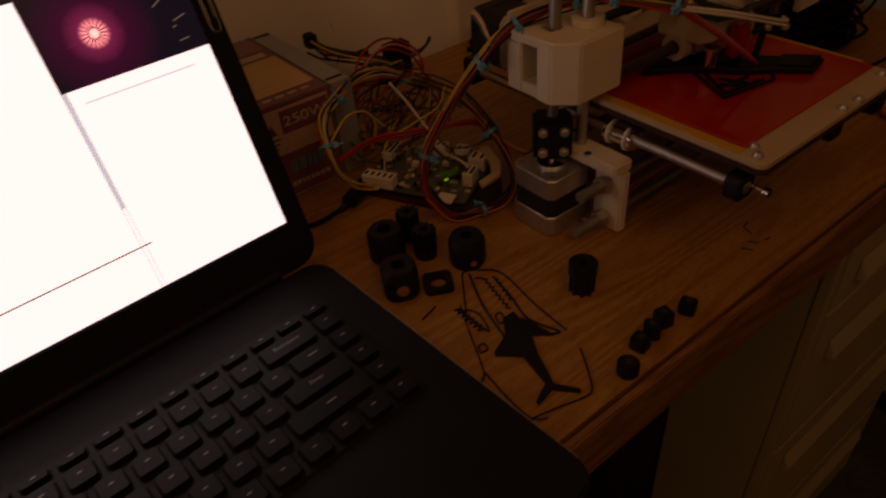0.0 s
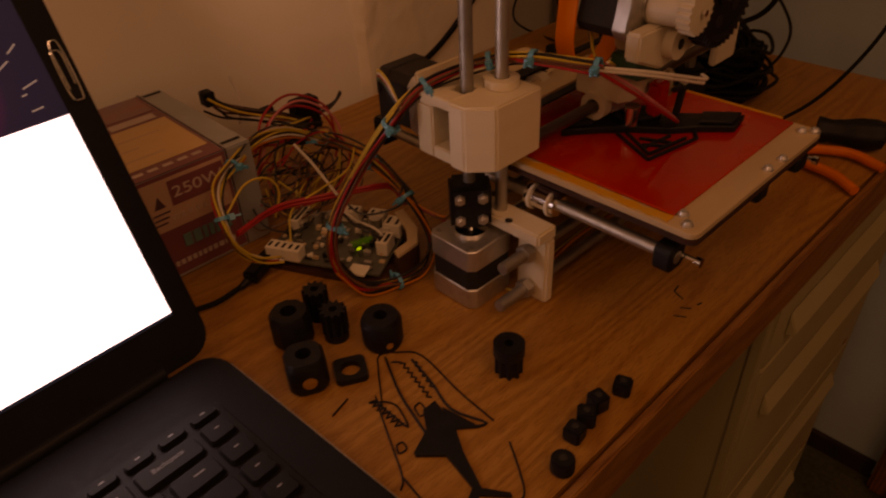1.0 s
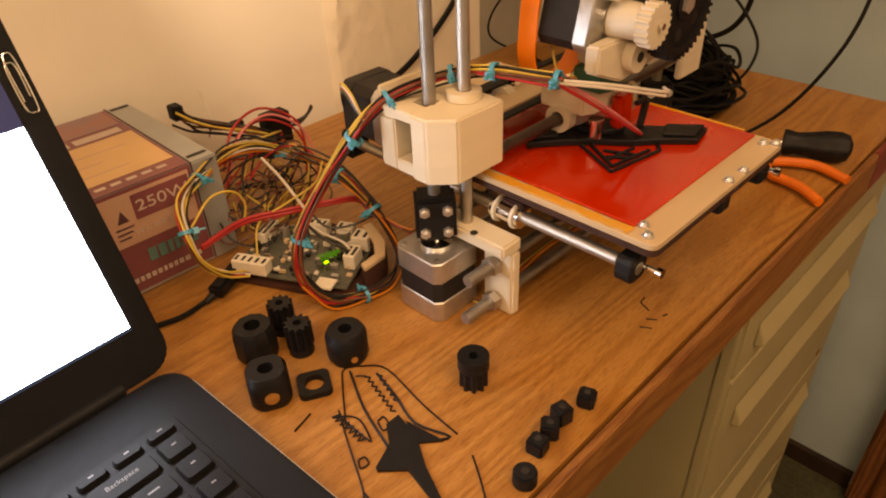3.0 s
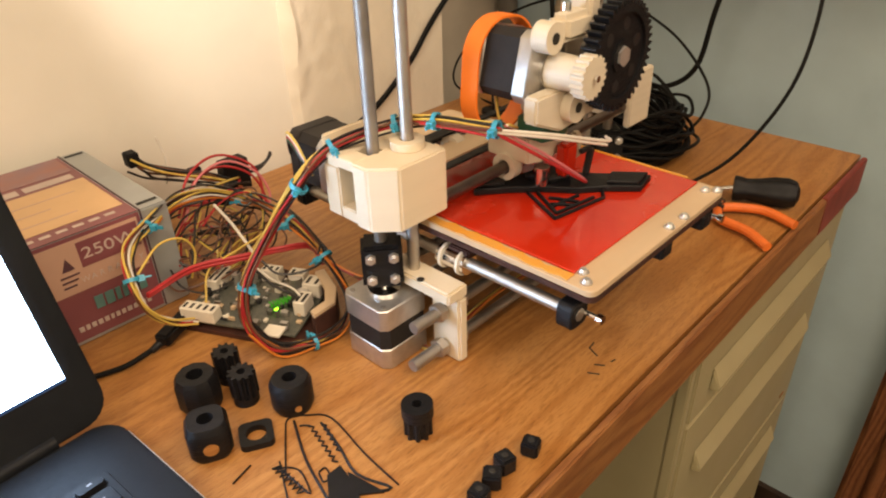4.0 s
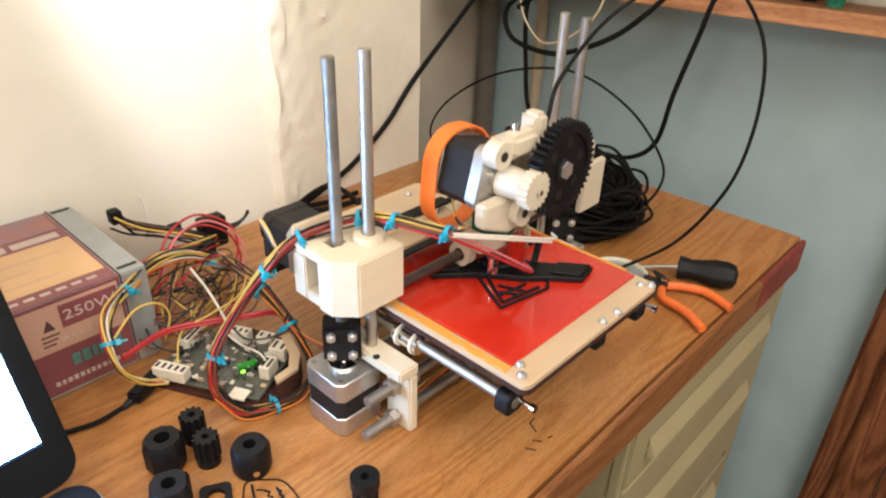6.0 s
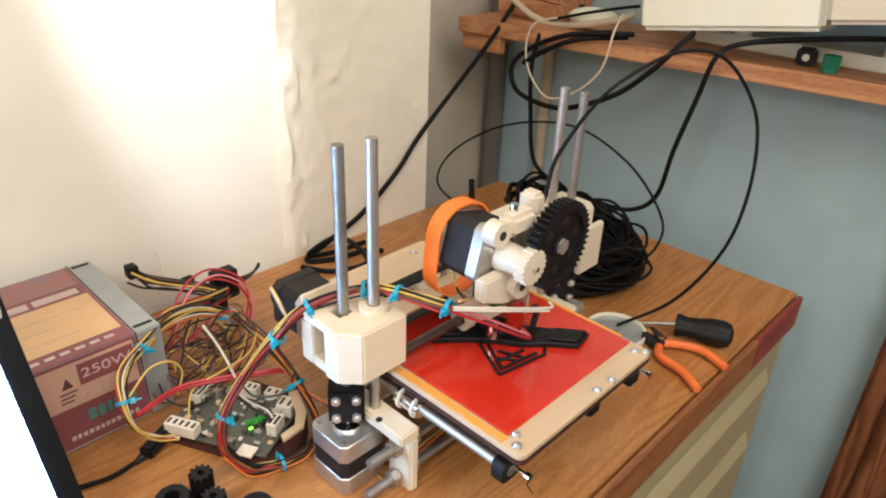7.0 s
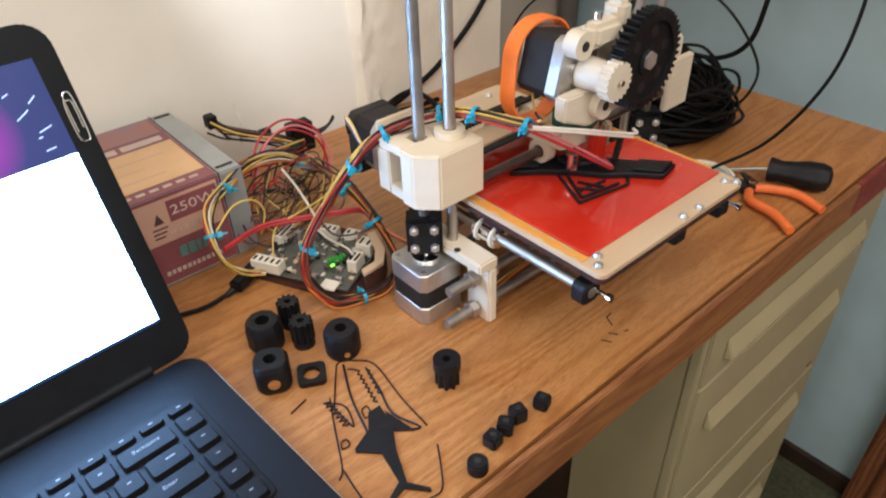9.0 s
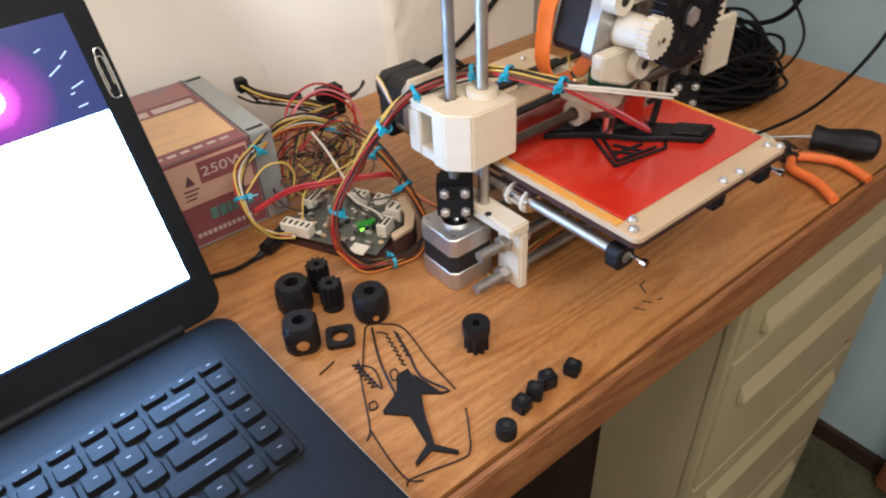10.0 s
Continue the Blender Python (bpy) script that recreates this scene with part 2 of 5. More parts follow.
def worn(m, low, high):
    """Let the gloss wander with the grain, as on handled surfaces."""
    t = m.node_tree
    grain = next(n for n in t.nodes if n.type == "TEX_NOISE")
    span = t.nodes.new("ShaderNodeMapRange")
    span.inputs["From Min"].default_value, span.inputs["From Max"].default_value = 0.35, 0.65
    span.inputs["To Min"].default_value, span.inputs["To Max"].default_value = low, high
    t.links.new(grain.outputs["Fac"], span.inputs["Value"])
    t.links.new(span.outputs["Result"], t.nodes["Principled BSDF"].inputs["Roughness"])


for material, low, high in ((RED_FILM, 0.10, 0.34), (OAK, 0.28, 0.48), (PSU_GREY, 0.3, 0.5), (DRAWER_PAINT, 0.34, 0.55), (LAPTOP_BLACK, 0.42, 0.6), (BLACK_SMOOTH, 0.42, 0.65)):
    worn(material, low, high)


# builders
def box(bm, x0, x1, y0, y1, z0, z1, m=None):
    r = bmesh.ops.create_cube(bm, size=1)
    t = Matrix.Translation(((x0 + x1) / 2, (y0 + y1) / 2, (z0 + z1) / 2)) @ Matrix.Diagonal((x1 - x0, y1 - y0, z1 - z0, 1))
    bmesh.ops.transform(bm, matrix=(m @ t) if m else t, verts=r["verts"])
    return r["verts"]


def bevelled(bm, width, segments=2):
    bmesh.ops.bevel(bm, geom=list(bm.edges), offset=width, segments=segments, affect="EDGES", clamp_overlap=True)
    return bm


def soft_box(x0, x1, y0, y1, z0, z1, width=0.001, segments=2, m=None):
    bm = bmesh.new()
    box(bm, x0, x1, y0, y1, z0, z1, m)
    return bevelled(bm, width, segments)


def rod(bm, p0, p1, r, n=16, r2=None):
    p0, p1 = Vector(p0), Vector(p1)
    d = p1 - p0
    q = bmesh.ops.create_cone(bm, cap_ends=True, segments=n, radius1=r, radius2=r if r2 is None else r2, depth=d.length)
    bmesh.ops.transform(bm, matrix=Matrix.Translation((p0 + p1) / 2) @ d.to_track_quat("Z", "Y").to_matrix().to_4x4(), verts=q["verts"])
    return q["verts"]


def rods(*args):
    bm = bmesh.new()
    for a in args:
        rod(bm, *a)
    return bm


def prism(outline, z0, z1, m=None, bm=None):
    """An outline in x and y, raised from z0 to z1."""
    bm = bm or bmesh.new()
    low = [bm.verts.new((x, y, z0)) for x, y in outline]
    high = [bm.verts.new((x, y, z1)) for x, y in outline]
    n = len(outline)
    faces = [bm.faces.new(list(reversed(low))), bm.faces.new(high)]
    faces += [bm.faces.new((low[i], low[(i + 1) % n], high[(i + 1) % n], high[i])) for i in range(n)]
    bmesh.ops.recalc_face_normals(bm, faces=faces)
    if m:
        bmesh.ops.transform(bm, matrix=m, verts=low + high)
    return bm


def ring(outer, inner, z0, z1, m=None, bm=None):
    """Two outlines of equal length, inner cut out of outer, raised from z0 to z1."""
    bm = bm or bmesh.new()
    n = len(outer)
    v = [[bm.verts.new((x, y, z)) for x, y in o] for o, z in ((outer, z0), (outer, z1), (inner, z1), (inner, z0))]
    faces = []
    for k in range(4):
        a, b = v[k], v[(k + 1) % 4]
        faces += [bm.faces.new((a[i], a[(i + 1) % n], b[(i + 1) % n], b[i])) for i in range(n)]
    bmesh.ops.recalc_face_normals(bm, faces=faces)
    if m:
        bmesh.ops.transform(bm, matrix=m, verts=[q for w in v for q in w])
    return bm


def circle(r, n=24, turn=0.0, squash=1.0):
    return [(r * math.cos(turn + 2 * math.pi * i / n), squash * r * math.sin(turn + 2 * math.pi * i / n)) for i in range(n)]


def cogs(r, depth, teeth):
    """A toothed outline with four points a tooth."""
    out = []
    for i in range(teeth * 4):
        a = 2 * math.pi * i / (teeth * 4)
        q = r if i % 4 in (1, 2) else r - depth
        out.append((q * math.cos(a), q * math.sin(a)))
    return out


def rounded(w, h, r, n=5):
    out = []
    for cx, cy, a0 in ((w / 2 - r, h / 2 - r, 0), (-w / 2 + r, h / 2 - r, 90), (-w / 2 + r, -h / 2 + r, 180), (w / 2 - r, -h / 2 + r, 270)):
        out += [(cx + r * math.cos(radians(a0 + 90 * i / n)), cy + r * math.sin(radians(a0 + 90 * i / n))) for i in range(n + 1)]
    return out


def smooth_path(points, steps=6):
    p = [Vector(q) for q in points]
    p = [2 * p[0] - p[1]] + p + [2 * p[-1] - p[-2]]
    out = []
    for i in range(1, len(p) - 2):
        for k in range(steps):
            u = k / steps
            a, b, c, d = p[i - 1], p[i], p[i + 1], p[i + 2]
            out.append(0.5 * (2 * b + (c - a) * u + (2 * a - 5 * b + 4 * c - d) * u * u + (3 * b - a - 3 * c + d) * u ** 3))
    return out + [p[-2]]


def tube(points, r, n=6, steps=6, bm=None, closed=False):
    """A round cord of radius r through the points."""
    bm = bm or bmesh.new()
    path = smooth_path(points, steps)
    side, last = None, []
    for i, p in enumerate(path):
        d = (path[min(i + 1, len(path) - 1)] - path[max(i - 1, 0)]).normalized()
        if side is None:
            side = d.orthogonal().normalized()
        side = (side - d * side.dot(d)).normalized()
        other = d.cross(side)
        now = [bm.verts.new(p + r * (side * math.cos(2 * math.pi * k / n) + other * math.sin(2 * math.pi * k / n))) for k in range(n)]
        if last:
            for k in range(n):
                bm.faces.new((last[k], last[(k + 1) % n], now[(k + 1) % n], now[k])).smooth = True
        else:
            bm.faces.new(list(reversed(now)))
        last = now
    bm.faces.new(last)
    return bm


def mesh(name, bm, material, smooth=True):
    me = bpy.data.meshes.new(name)
    bm.to_mesh(me)
    bm.free()
    me.materials.append(material)
    if smooth:
        me.shade_smooth()
        me.set_sharp_from_angle(angle=radians(32))
    return me


def thing(name, place, label, category, group="", kind=""):
    ob = new(name)
    ob.empty_display_size = 0.02
    ob.matrix_world = place if isinstance(place, Matrix) else Matrix.Translation(place)
    return tagged(ob, label, category, group, kind)


def part(name, bm, material, parent, label="", smooth=True, local=False):
    """One mesh under a thing or a part; its numbers are the world's, or with local the thing's own."""
    ob = new(name, mesh(name, bm, material, smooth))
    ob.parent = parent
    if not local and parent.type == "EMPTY":
        ob.matrix_parent_inverse = parent.matrix_basis.inverted()
    if label:
        ob["label"] = label
    return ob


def solid(name, bm, material, label, category, group="", kind="", smooth=True):
    return tagged(new(name, mesh(name, bm, material, smooth)), label, category, group, kind)


def words(text, size, m, material, name, parent, depth=0.0002, label=""):
    """Raised lettering from the built-in font as a mesh."""
    cu = bpy.data.curves.new(name, "FONT")
    cu.body, cu.size, cu.extrude, cu.align_x, cu.align_y = text, size, depth, "CENTER", "CENTER"
    tmp = bpy.data.objects.new(name, cu)
    scene.collection.objects.link(tmp)
    me = bpy.data.meshes.new_from_object(tmp.evaluated_get(bpy.context.evaluated_depsgraph_get()))
    bpy.data.objects.remove(tmp)
    me.transform(m)
    me.materials.clear()
    me.materials.append(material)
    ob = new(name, me)
    ob.parent = parent
    if parent.type == "EMPTY":
        ob.matrix_parent_inverse = parent.matrix_basis.inverted()
    if label:
        ob["label"] = label
    return ob


# the room
def slab(name, x0, x1, y0, y1, z0, z1, material, label, category="wall"):
    bm = bmesh.new()
    box(bm, x0, x1, y0, y1, z0, z1)
    return solid(name, bm, material, label, category, kind="structure", smooth=False)


slab("floor", -1.4, 1.4, -1.4, 1.6, -0.05, 0.0, CARPET, "olive carpeted floor, worn and dark by the wall", "floor")
slab("ceiling", -1.4, 1.4, -1.4, 1.6, 2.4, 2.45, CEILING, "plain white painted ceiling", "ceiling")
slab("wall_white", -1.4, 0.612, 1.262, 1.5, 0, 2.4, CREAM_WALL, "cream painted plaster wall behind the desk")
slab("wall_recess", 0.60, 1.4, 1.433, 1.55, 0, 2.4, SHADED_WALL, "grey-cream wall at the back of the alcove, shade in its colour")
slab("wall_blue", 1.19, 1.3, -1.4, 1.433, 0, 2.4, BLUE_WALL, "pale blue painted wall at the end of the desk")
# two unseen walls, set close in for their bounce light
slab("wall_behind", -1.4, 1.4, -1.5, -1.4, 0, 2.4, CREAM_WALL, "plain cream wall added behind the viewer, unseen")
slab("wall_side", -1.5, -1.4, -1.5, 1.5, 0, 2.4, CREAM_WALL, "plain cream wall added at the far side of the room, unseen")


def pilaster():
    """The proud strip of lumpy plaster, with an uneven ridge down its edge."""
    bm = bmesh.new()
    columns = [0.600, 0.606, 0.610, 0.614, 0.618, 0.622, 0.627] + [0.632 + 0.0055 * i for i in range(18)] + [0.74, 0.76, 0.78, 0.80, 0.82, 0.832, 0.838]
    rows = [i * 0.02 for i in range(36)] + [0.72 + i * 0.0065 for i in range(64)] + [1.15 + i * 0.025 for i in range(51)]
    grid = []
    for z in rows:
        line = []
        crack = 0.672 - 0.045 * (z - 0.86) / 0.2 + 0.006 * noise.noise(Vector((4.0, 0, z * 22)))
        patch = max(0.0, 1 - abs(z - 0.975) / 0.05) + 0.55 * max(0.0, 1 - abs(z - 0.86) / 0.05)
        for i, x in enumerate(columns):
            y = 1.2535
            lump = noise.noise(Vector((x * 75, 7.7, z * 75)))
            if i == 0:
                y = 1.264
            elif i < 7:
                y += -0.0075 * max(0, noise.noise(Vector((x * 60, 3.1, z * 24))) + 0.15) - 0.0035 * max(0, noise.noise(Vector((x * 130, 5.1, z * 85)))) + (0.005 if i == 1 else 0.0)
            elif x < 0.73:
                y += -0.0170 * max(0, lump - 0.10) * min(1.0, patch) * max(0.0, 1 - (x - 0.63) / 0.09) - 0.0006 * max(0, noise.noise(Vector((x * 32, 2.0, z * 26))))
                y -= 0.0030 * max(0.0, 1 - abs(x - crack) / 0.0055) * (0.6 + 0.4 * noise.noise(Vector((1.0, 8.0, z * 40))))
            else:
                y += 0.0012 * noise.noise(Vector((x * 20, 1.0, z * 12)))
            line.append(bm.verts.new((x + (0.005 * noise.noise(Vector((0, 0, z * 14))) if 0 < i < 5 else 0), y, z)))
        line.append(bm.verts.new((0.842, 1.258, z)))
        line.append(bm.verts.new((0.842, 1.434, z)))
        line.append(bm.verts.new((0.600, 1.434, z)))
        grid.append(line)
    for a, b in zip(grid, grid[1:]):
        for i in range(len(a)):
            j = (i + 1) % len(a)
            bm.faces.new((a[i], a[j], b[j], b[i]))
    bm.faces.new(list(reversed(grid[0])))
    bm.faces.new(grid[-1])
    bmesh.ops.recalc_face_normals(bm, faces=bm.faces)
    solid("wall_pilaster", bm, ROUGH_WALL, "lumpy cream plaster chimney breast with a bumpy edge", "wall", kind="structure")


pilaster()

# old pipes in the alcove corner
corner = thing("corner_pipe", (1.165, 1.405, 0), "dark grey painted pipe standing in the alcove corner", "pipe")
part("pipe", rods(((1.165, 1.405, 0), (1.165, 1.405, 2.4), 0.017)), POST_GREY, corner)
for z in (0.35, 1.75):
    part("clip", rods(((1.165, 1.405, z), (1.165, 1.405, z + 0.02), 0.021)), POST_GREY, corner)
thin = thing("wall_pipe", (1.178, 1.30, 0), "thin old cream pipe running down the blue wall", "pipe")
part("pipe", rods(((1.178, 1.302, 0), (1.178, 1.302, 1.02), 0.010)), PIPE_BEIGE, thin)
part("clip", rods(((1.178, 1.302, 0.80), (1.178, 1.302, 0.815), 0.0125)), PIPE_BEIGE, thin)

# wooden door frame on the blue wall
frame_ob = thing("door_frame", (1.17, 0.6, 0), "dark reddish wooden door frame against the blue wall", "door frame", kind="structure")
part("stile", soft_box(1.150, 1.19, 0.612, 0.697, 0, 2.05, 0.006), DOOR_WOOD, frame_ob)
part("moulding", rods(((1.150, 0.655, 0), (1.150, 0.655, 2.05), 0.012)), DOOR_WOOD, frame_ob)
part("inner_strip", soft_box(1.160, 1.19, 0.555, 0.610, 0, 2.05, 0.004), DOOR_WOOD, frame_ob)
part("lintel", soft_box(1.150, 1.19, -0.25, 0.697, 2.053, 2.13, 0.006), DOOR_WOOD, frame_ob)
door = thing("door_1", (1.18, 0.15, 0), "closed dark wooden panelled door", "door", kind="structure")
part("leaf", soft_box(1.172, 1.188, -0.25, 0.550, 0.01, 2.05, 0.003), DOOR_WOOD, door)
for z0, z1 in ((0.15, 0.9), (1.05, 1.9)):
    part("panel", soft_box(1.164, 1.173, -0.12, 0.45, z0, z1, 0.006), DOOR_WOOD, door)

# dark band where the blue wall meets the floor, built as a thin strip
slab("baseboard", 1.178, 1.1895, 0.700, 1.430, 0.0, 0.035, DARK_BROWN, "low dark strip along the foot of the blue wall", "baseboard")

# the ceiling lamp that lights the room
pendant = thing("ceiling_light", (0.22, -0.02, 2.4), "white lamp socket hanging on a cord from the ceiling", "ceiling light")
part("rose", rods(((0.22, -0.02, 2.385), (0.22, -0.02, 2.3995), 0.05, 24)), DEVICE_WHITE, pendant)
part("cord", rods(((0.22, -0.02, 2.16), (0.22, -0.02, 2.385), 0.004, 12)), DEVICE_WHITE, pendant)
part("socket", rods(((0.22, -0.02, 2.09), (0.22, -0.02, 2.16), 0.016, 20)), DEVICE_WHITE, pendant)

# desk: oak top on a cream drawer unit
desk = thing("desk", (0.3, 1.0, 0), "oak-veneered desk with a dark wooden front edge", "desk")
bm = bmesh.new()
box(bm, -0.95, 1.003, 0.7818, 1.252, 0.7085, 0.75)
part("desktop", bm, OAK, desk, smooth=False)
part("front_edge", soft_box(-0.95, 0.872, 0.774, 0.7800, 0.7070, 0.7488, 0.0012), OAK_EDGE, desk, "dark oak front edge strip")
part("front_edge", soft_box(0.8725, 1.003, 0.774, 0.7800, 0.7070, 0.7488, 0.0012), RED_EDGE, desk, "red-stained end of the front edge strip")
for x in (-0.90, -0.55):
    part("leg", soft_box(x, x + 0.05, 0.82, 0.87, 0, 0.708, 0.003), OAK_EDGE, desk)
    part("leg", soft_box(x, x + 0.05, 1.19, 1.24, 0, 0.708, 0.003), OAK_EDGE, desk)
for i, (p, q) in enumerate((((0.536, 0.824), (0.529, 0.823)), ((0.529, 0.823), (0.525, 0.814)), ((0.526, 0.804), (0.530, 0.803)), ((0.516, 0.811), (0.520, 0.805)), ((0.506, 0.810), (0.510, 0.803)))):
    part("scratch", rods(((*p, 0.7500), (*q, 0.7500), 0.0006, 6)), DARK_GAP, desk, "dark scratch in the varnish")

drawers = thing("drawer_unit", (0.81, 1.0, 0), "cream painted drawer unit under the desk, paint worn", "drawers")
part("carcass", soft_box(0.625, 1.0, 0.792, 0.905, 0.0, 0.708, 0.0015), DRAWER_PAINT, drawers)
# shade under the desk is put into this part's colour
part("rear_case", soft_box(0.631, 1.0, 0.9055, 1.245, 0.0, 0.708, 0.0015), DARK_BROWN, drawers, "brown wooden rear of the drawer case, darkened for kneehole shade")
part("side_stile", soft_box(0.624, 0.633, 0.7815, 0.7915, 0.02, 0.7065, 0.001), DRAWER_PAINT, drawers)
part("side_stile", soft_box(0.992, 1.001, 0.7815, 0.7915, 0.02, 0.7065, 0.001), DRAWER_PAINT, drawers)
part("shadow_gap", soft_box(0.6333, 0.6362, 0.7850, 0.7917, 0.02, 0.7065, 0.0003, 1), DARK_GAP, drawers, "dark gap beside the drawer fronts")
ZD = ((0.620, 0.703, 0.652), (0.412, 0.616, 0.550), (0.204, 0.408, 0.364), (0.03, 0.200, 0.156))
for k, (z0, z1, zt) in enumerate(ZD):
    front = part("drawer_front", soft_box(0.6365, 0.9895, 0.7805, 0.7935, z0, z1, 0.0016), DRAWER_PAINT, drawers)
    lip = bmesh.new()
    prof = ((0.7802, zt + 0.014), (0.7715, zt - 0.006), (0.7722, zt - 0.0095), (0.7802, zt - 0.0115))
    a = [lip.verts.new((0.668, y, z)) for y, z in prof]
    b = [lip.verts.new((0.958, y, z)) for y, z in prof]
    for i in range(4):
        lip.faces.new((a[i], a[(i + 1) % 4], b[(i + 1) % 4], b[i]))
    lip.faces.new(a)
    lip.faces.new(b)
    bmesh.ops.recalc_face_normals(lip, faces=lip.faces)
    part("finger_pull", bevelled(lip, 0.001), DRAWER_PAINT, front)
    part("chip", soft_box(0.9700 - 0.012, 0.9700, 0.7795, 0.7808, z0 + 0.012, z0 + 0.017, 0.0005), OAK_EDGE, front, "chip of bare wood in the paint")

# shelf over the far end
shelf = thing("wall_shelf", (1.1, 0.9, 0.95), "orange pine wall shelf cluttered with cables", "shelf")
part("board", bevelled(prism([(1.12, 0.30), (1.188, 0.30), (1.188, 1.354), (1.0, 1.354)], 0.971, 0.992), 0.0015, 2), SHELF_WOOD, shelf)
part("batten", soft_box(1.010, 1.026, 1.278, 1.354, 0.946, 0.9705, 0.0015), SHELF_WOOD, shelf)
part("bracket", soft_box(1.028, 1.187, 1.330, 1.350, 0.946, 0.9705, 0.0015), SHELF_WOOD, shelf)

device = thing("white_office_device", (1.12, 0.85, 0.9925), "boxy off-white plastic office device propped on the shelf", "printer")
TILTED = Matrix.Translation((0, 1.052, 1.015)) @ Matrix.Rotation(radians(-8), 4, "X") @ Matrix.Translation((0, -1.052, -1.018))
part("foot_slab", soft_box(1.128, 1.180, 0.73, 1.03, 0.9925, 1.010, 0.002), DEVICE_WHITE, device)
part("case", soft_box(1.012, 1.183, 0.836, 1.052, 1.018, 1.16, 0.006, 3, TILTED), DEVICE_WHITE, device)
part("tray", soft_box(1.004, 1.183, 0.60, 0.833, 1.026, 1.15, 0.005, 3, TILTED), WHITE_PLASTIC, device)
for x in (1.14, 1.165):
    part("foot", rods(((x, 0.79, 1.010), (x, 0.79, 1.068), 0.012)), DEVICE_WHITE, device)
    part("foot", rods(((x, 0.97, 1.010), (x, 0.97, 1.030), 0.012)), DEVICE_WHITE, device)
mouse = thing("computer_mouse", (1.085, 1.165, 0.9925), "white computer mouse lying on the shelf", "mouse")
bm = bmesh.new()
q = bmesh.ops.create_uvsphere(bm, u_segments=24, v_segments=14, radius=1)
bmesh.ops.transform(bm, matrix=Matrix.Translation((1.085, 1.165, 1.0075)) @ Matrix.Diagonal((0.026, 0.042, 0.0155, 1)), verts=q["verts"])
part("body", bm, DEVICE_WHITE, mouse)
part("wheel", rods(((1.082, 1.188, 1.020), (1.088, 1.188, 1.020), 0.004)), BLACK_SMOOTH, mouse)
crate = thing("wooden_block", (1.12, 1.29, 0.9925), "rough orange wooden block at the end of the shelf", "block")
part("body", soft_box(1.075, 1.17, 1.225, 1.34, 0.9925, 1.05, 0.003), SHELF_WOOD, crate)
part("crack", rods(((1.0746, 1.22, 1.02), (1.0746, 1.31, 1.025), 0.0008, 6)), DARK_GAP, crate)


# the 3D printer
printer = thing("desktop_printer", (0.55, 0.92, 0.75), "home-built 3D printer of cream plastic parts, steel rods and plywood", "3D printer")
DY = 0.0015


def motor(cx, cy, z0, parent, m=None, length=0.040, size=0.0423, name="motor", dark=False):
    """A square stepper motor: aluminium ends, black lamination, boss and shaft, along z from z0."""
    m = m or Matrix.Translation((cx, cy, z0))
    s, c = size / 2, 0.0045

    def octagon(s, c):
        return [(s - c, -s), (s, -s + c), (s, s - c), (s - c, s), (-s + c, s), (-s, s - c), (-s, -s + c), (-s + c, -s)]
    cap = 0.0165 if length > 0.046 else 0.010
    body = part(name, prism(octagon(s - 0.0006, 0.005), cap, length - cap, m), MOTOR_BLACK, parent, smooth=False)
    for z0_, z1_ in ((0, cap), (length - cap, length)):
        bm = prism(octagon(s, c), z0_ + 0.0001, z1_ - 0.0001, m)
        shade = MOTOR_BLACK if dark and z0_ == 0 else CAST_ALU
        part("end_cap", bevelled(bm, 0.0007, 1), shade, body, "dark motor end cap" if shade == MOTOR_BLACK else "brushed aluminium motor end cap")
    bm = bmesh.new()
    for a, b, r in (((0, 0, length), (0, 0, length + 0.002), 0.011), ((0, 0, length + 0.002), (0, 0, length + 0.022), 0.0025)):
        rod(bm, m @ Vector(a), m @ Vector(b), r, 24)
    part("shaft", bm, CHROME, body)
    for sx in (-1, 1):
        for sy in (-1, 1):
            p = Vector((sx * 0.0155, sy * 0.0155, length))
            part("screw", rods((m @ p, m @ (p + Vector((0, 0, 0.0006))), 0.0019, 10)), DARK_STEEL, body)
    return body


def coupler(cx, cy, z0, parent):
    """Two clamped halves on the motor shaft, four bolts through one face, turned to the corner of the desk."""
    m = Matrix.Translation((cx, cy, z0)) @ Matrix.Rotation(radians(50), 4, "Z")
    c = part("coupler", soft_box(-0.0100, 0.0115, -0.0135, 0.0135, 0, 0.032, 0.0025, 2, m), BLACK_PLASTIC, parent, "black printed shaft coupler")
    for dz in (0.008, 0.024):
        for k in (-0.0075, 0.0075):
            p = Vector((0, k, dz))
            bm = rods((m @ (p + Vector((-0.0126, 0, 0))), m @ (p + Vector((-0.0098, 0, 0))), 0.0036, 6), (m @ (p + Vector((-0.0142, 0, 0))), m @ (p + Vector((-0.0122, 0, 0))), 0.0017, 10))
            part("bolt", bm, SCREW_STEEL, c)
    return c


def bolt(p, parent, r=0.0028, name="screw"):
    p = Vector(p)
    bm = rods((p, p + Vector((0, 0, 0.0012)), r * 1.25, 14), (p + Vector((0, 0, 0.0012)), p + Vector((0, 0, 0.0030)), r, 12, r * 0.7))
    return part(name, bm, SCREW_STEEL, parent)


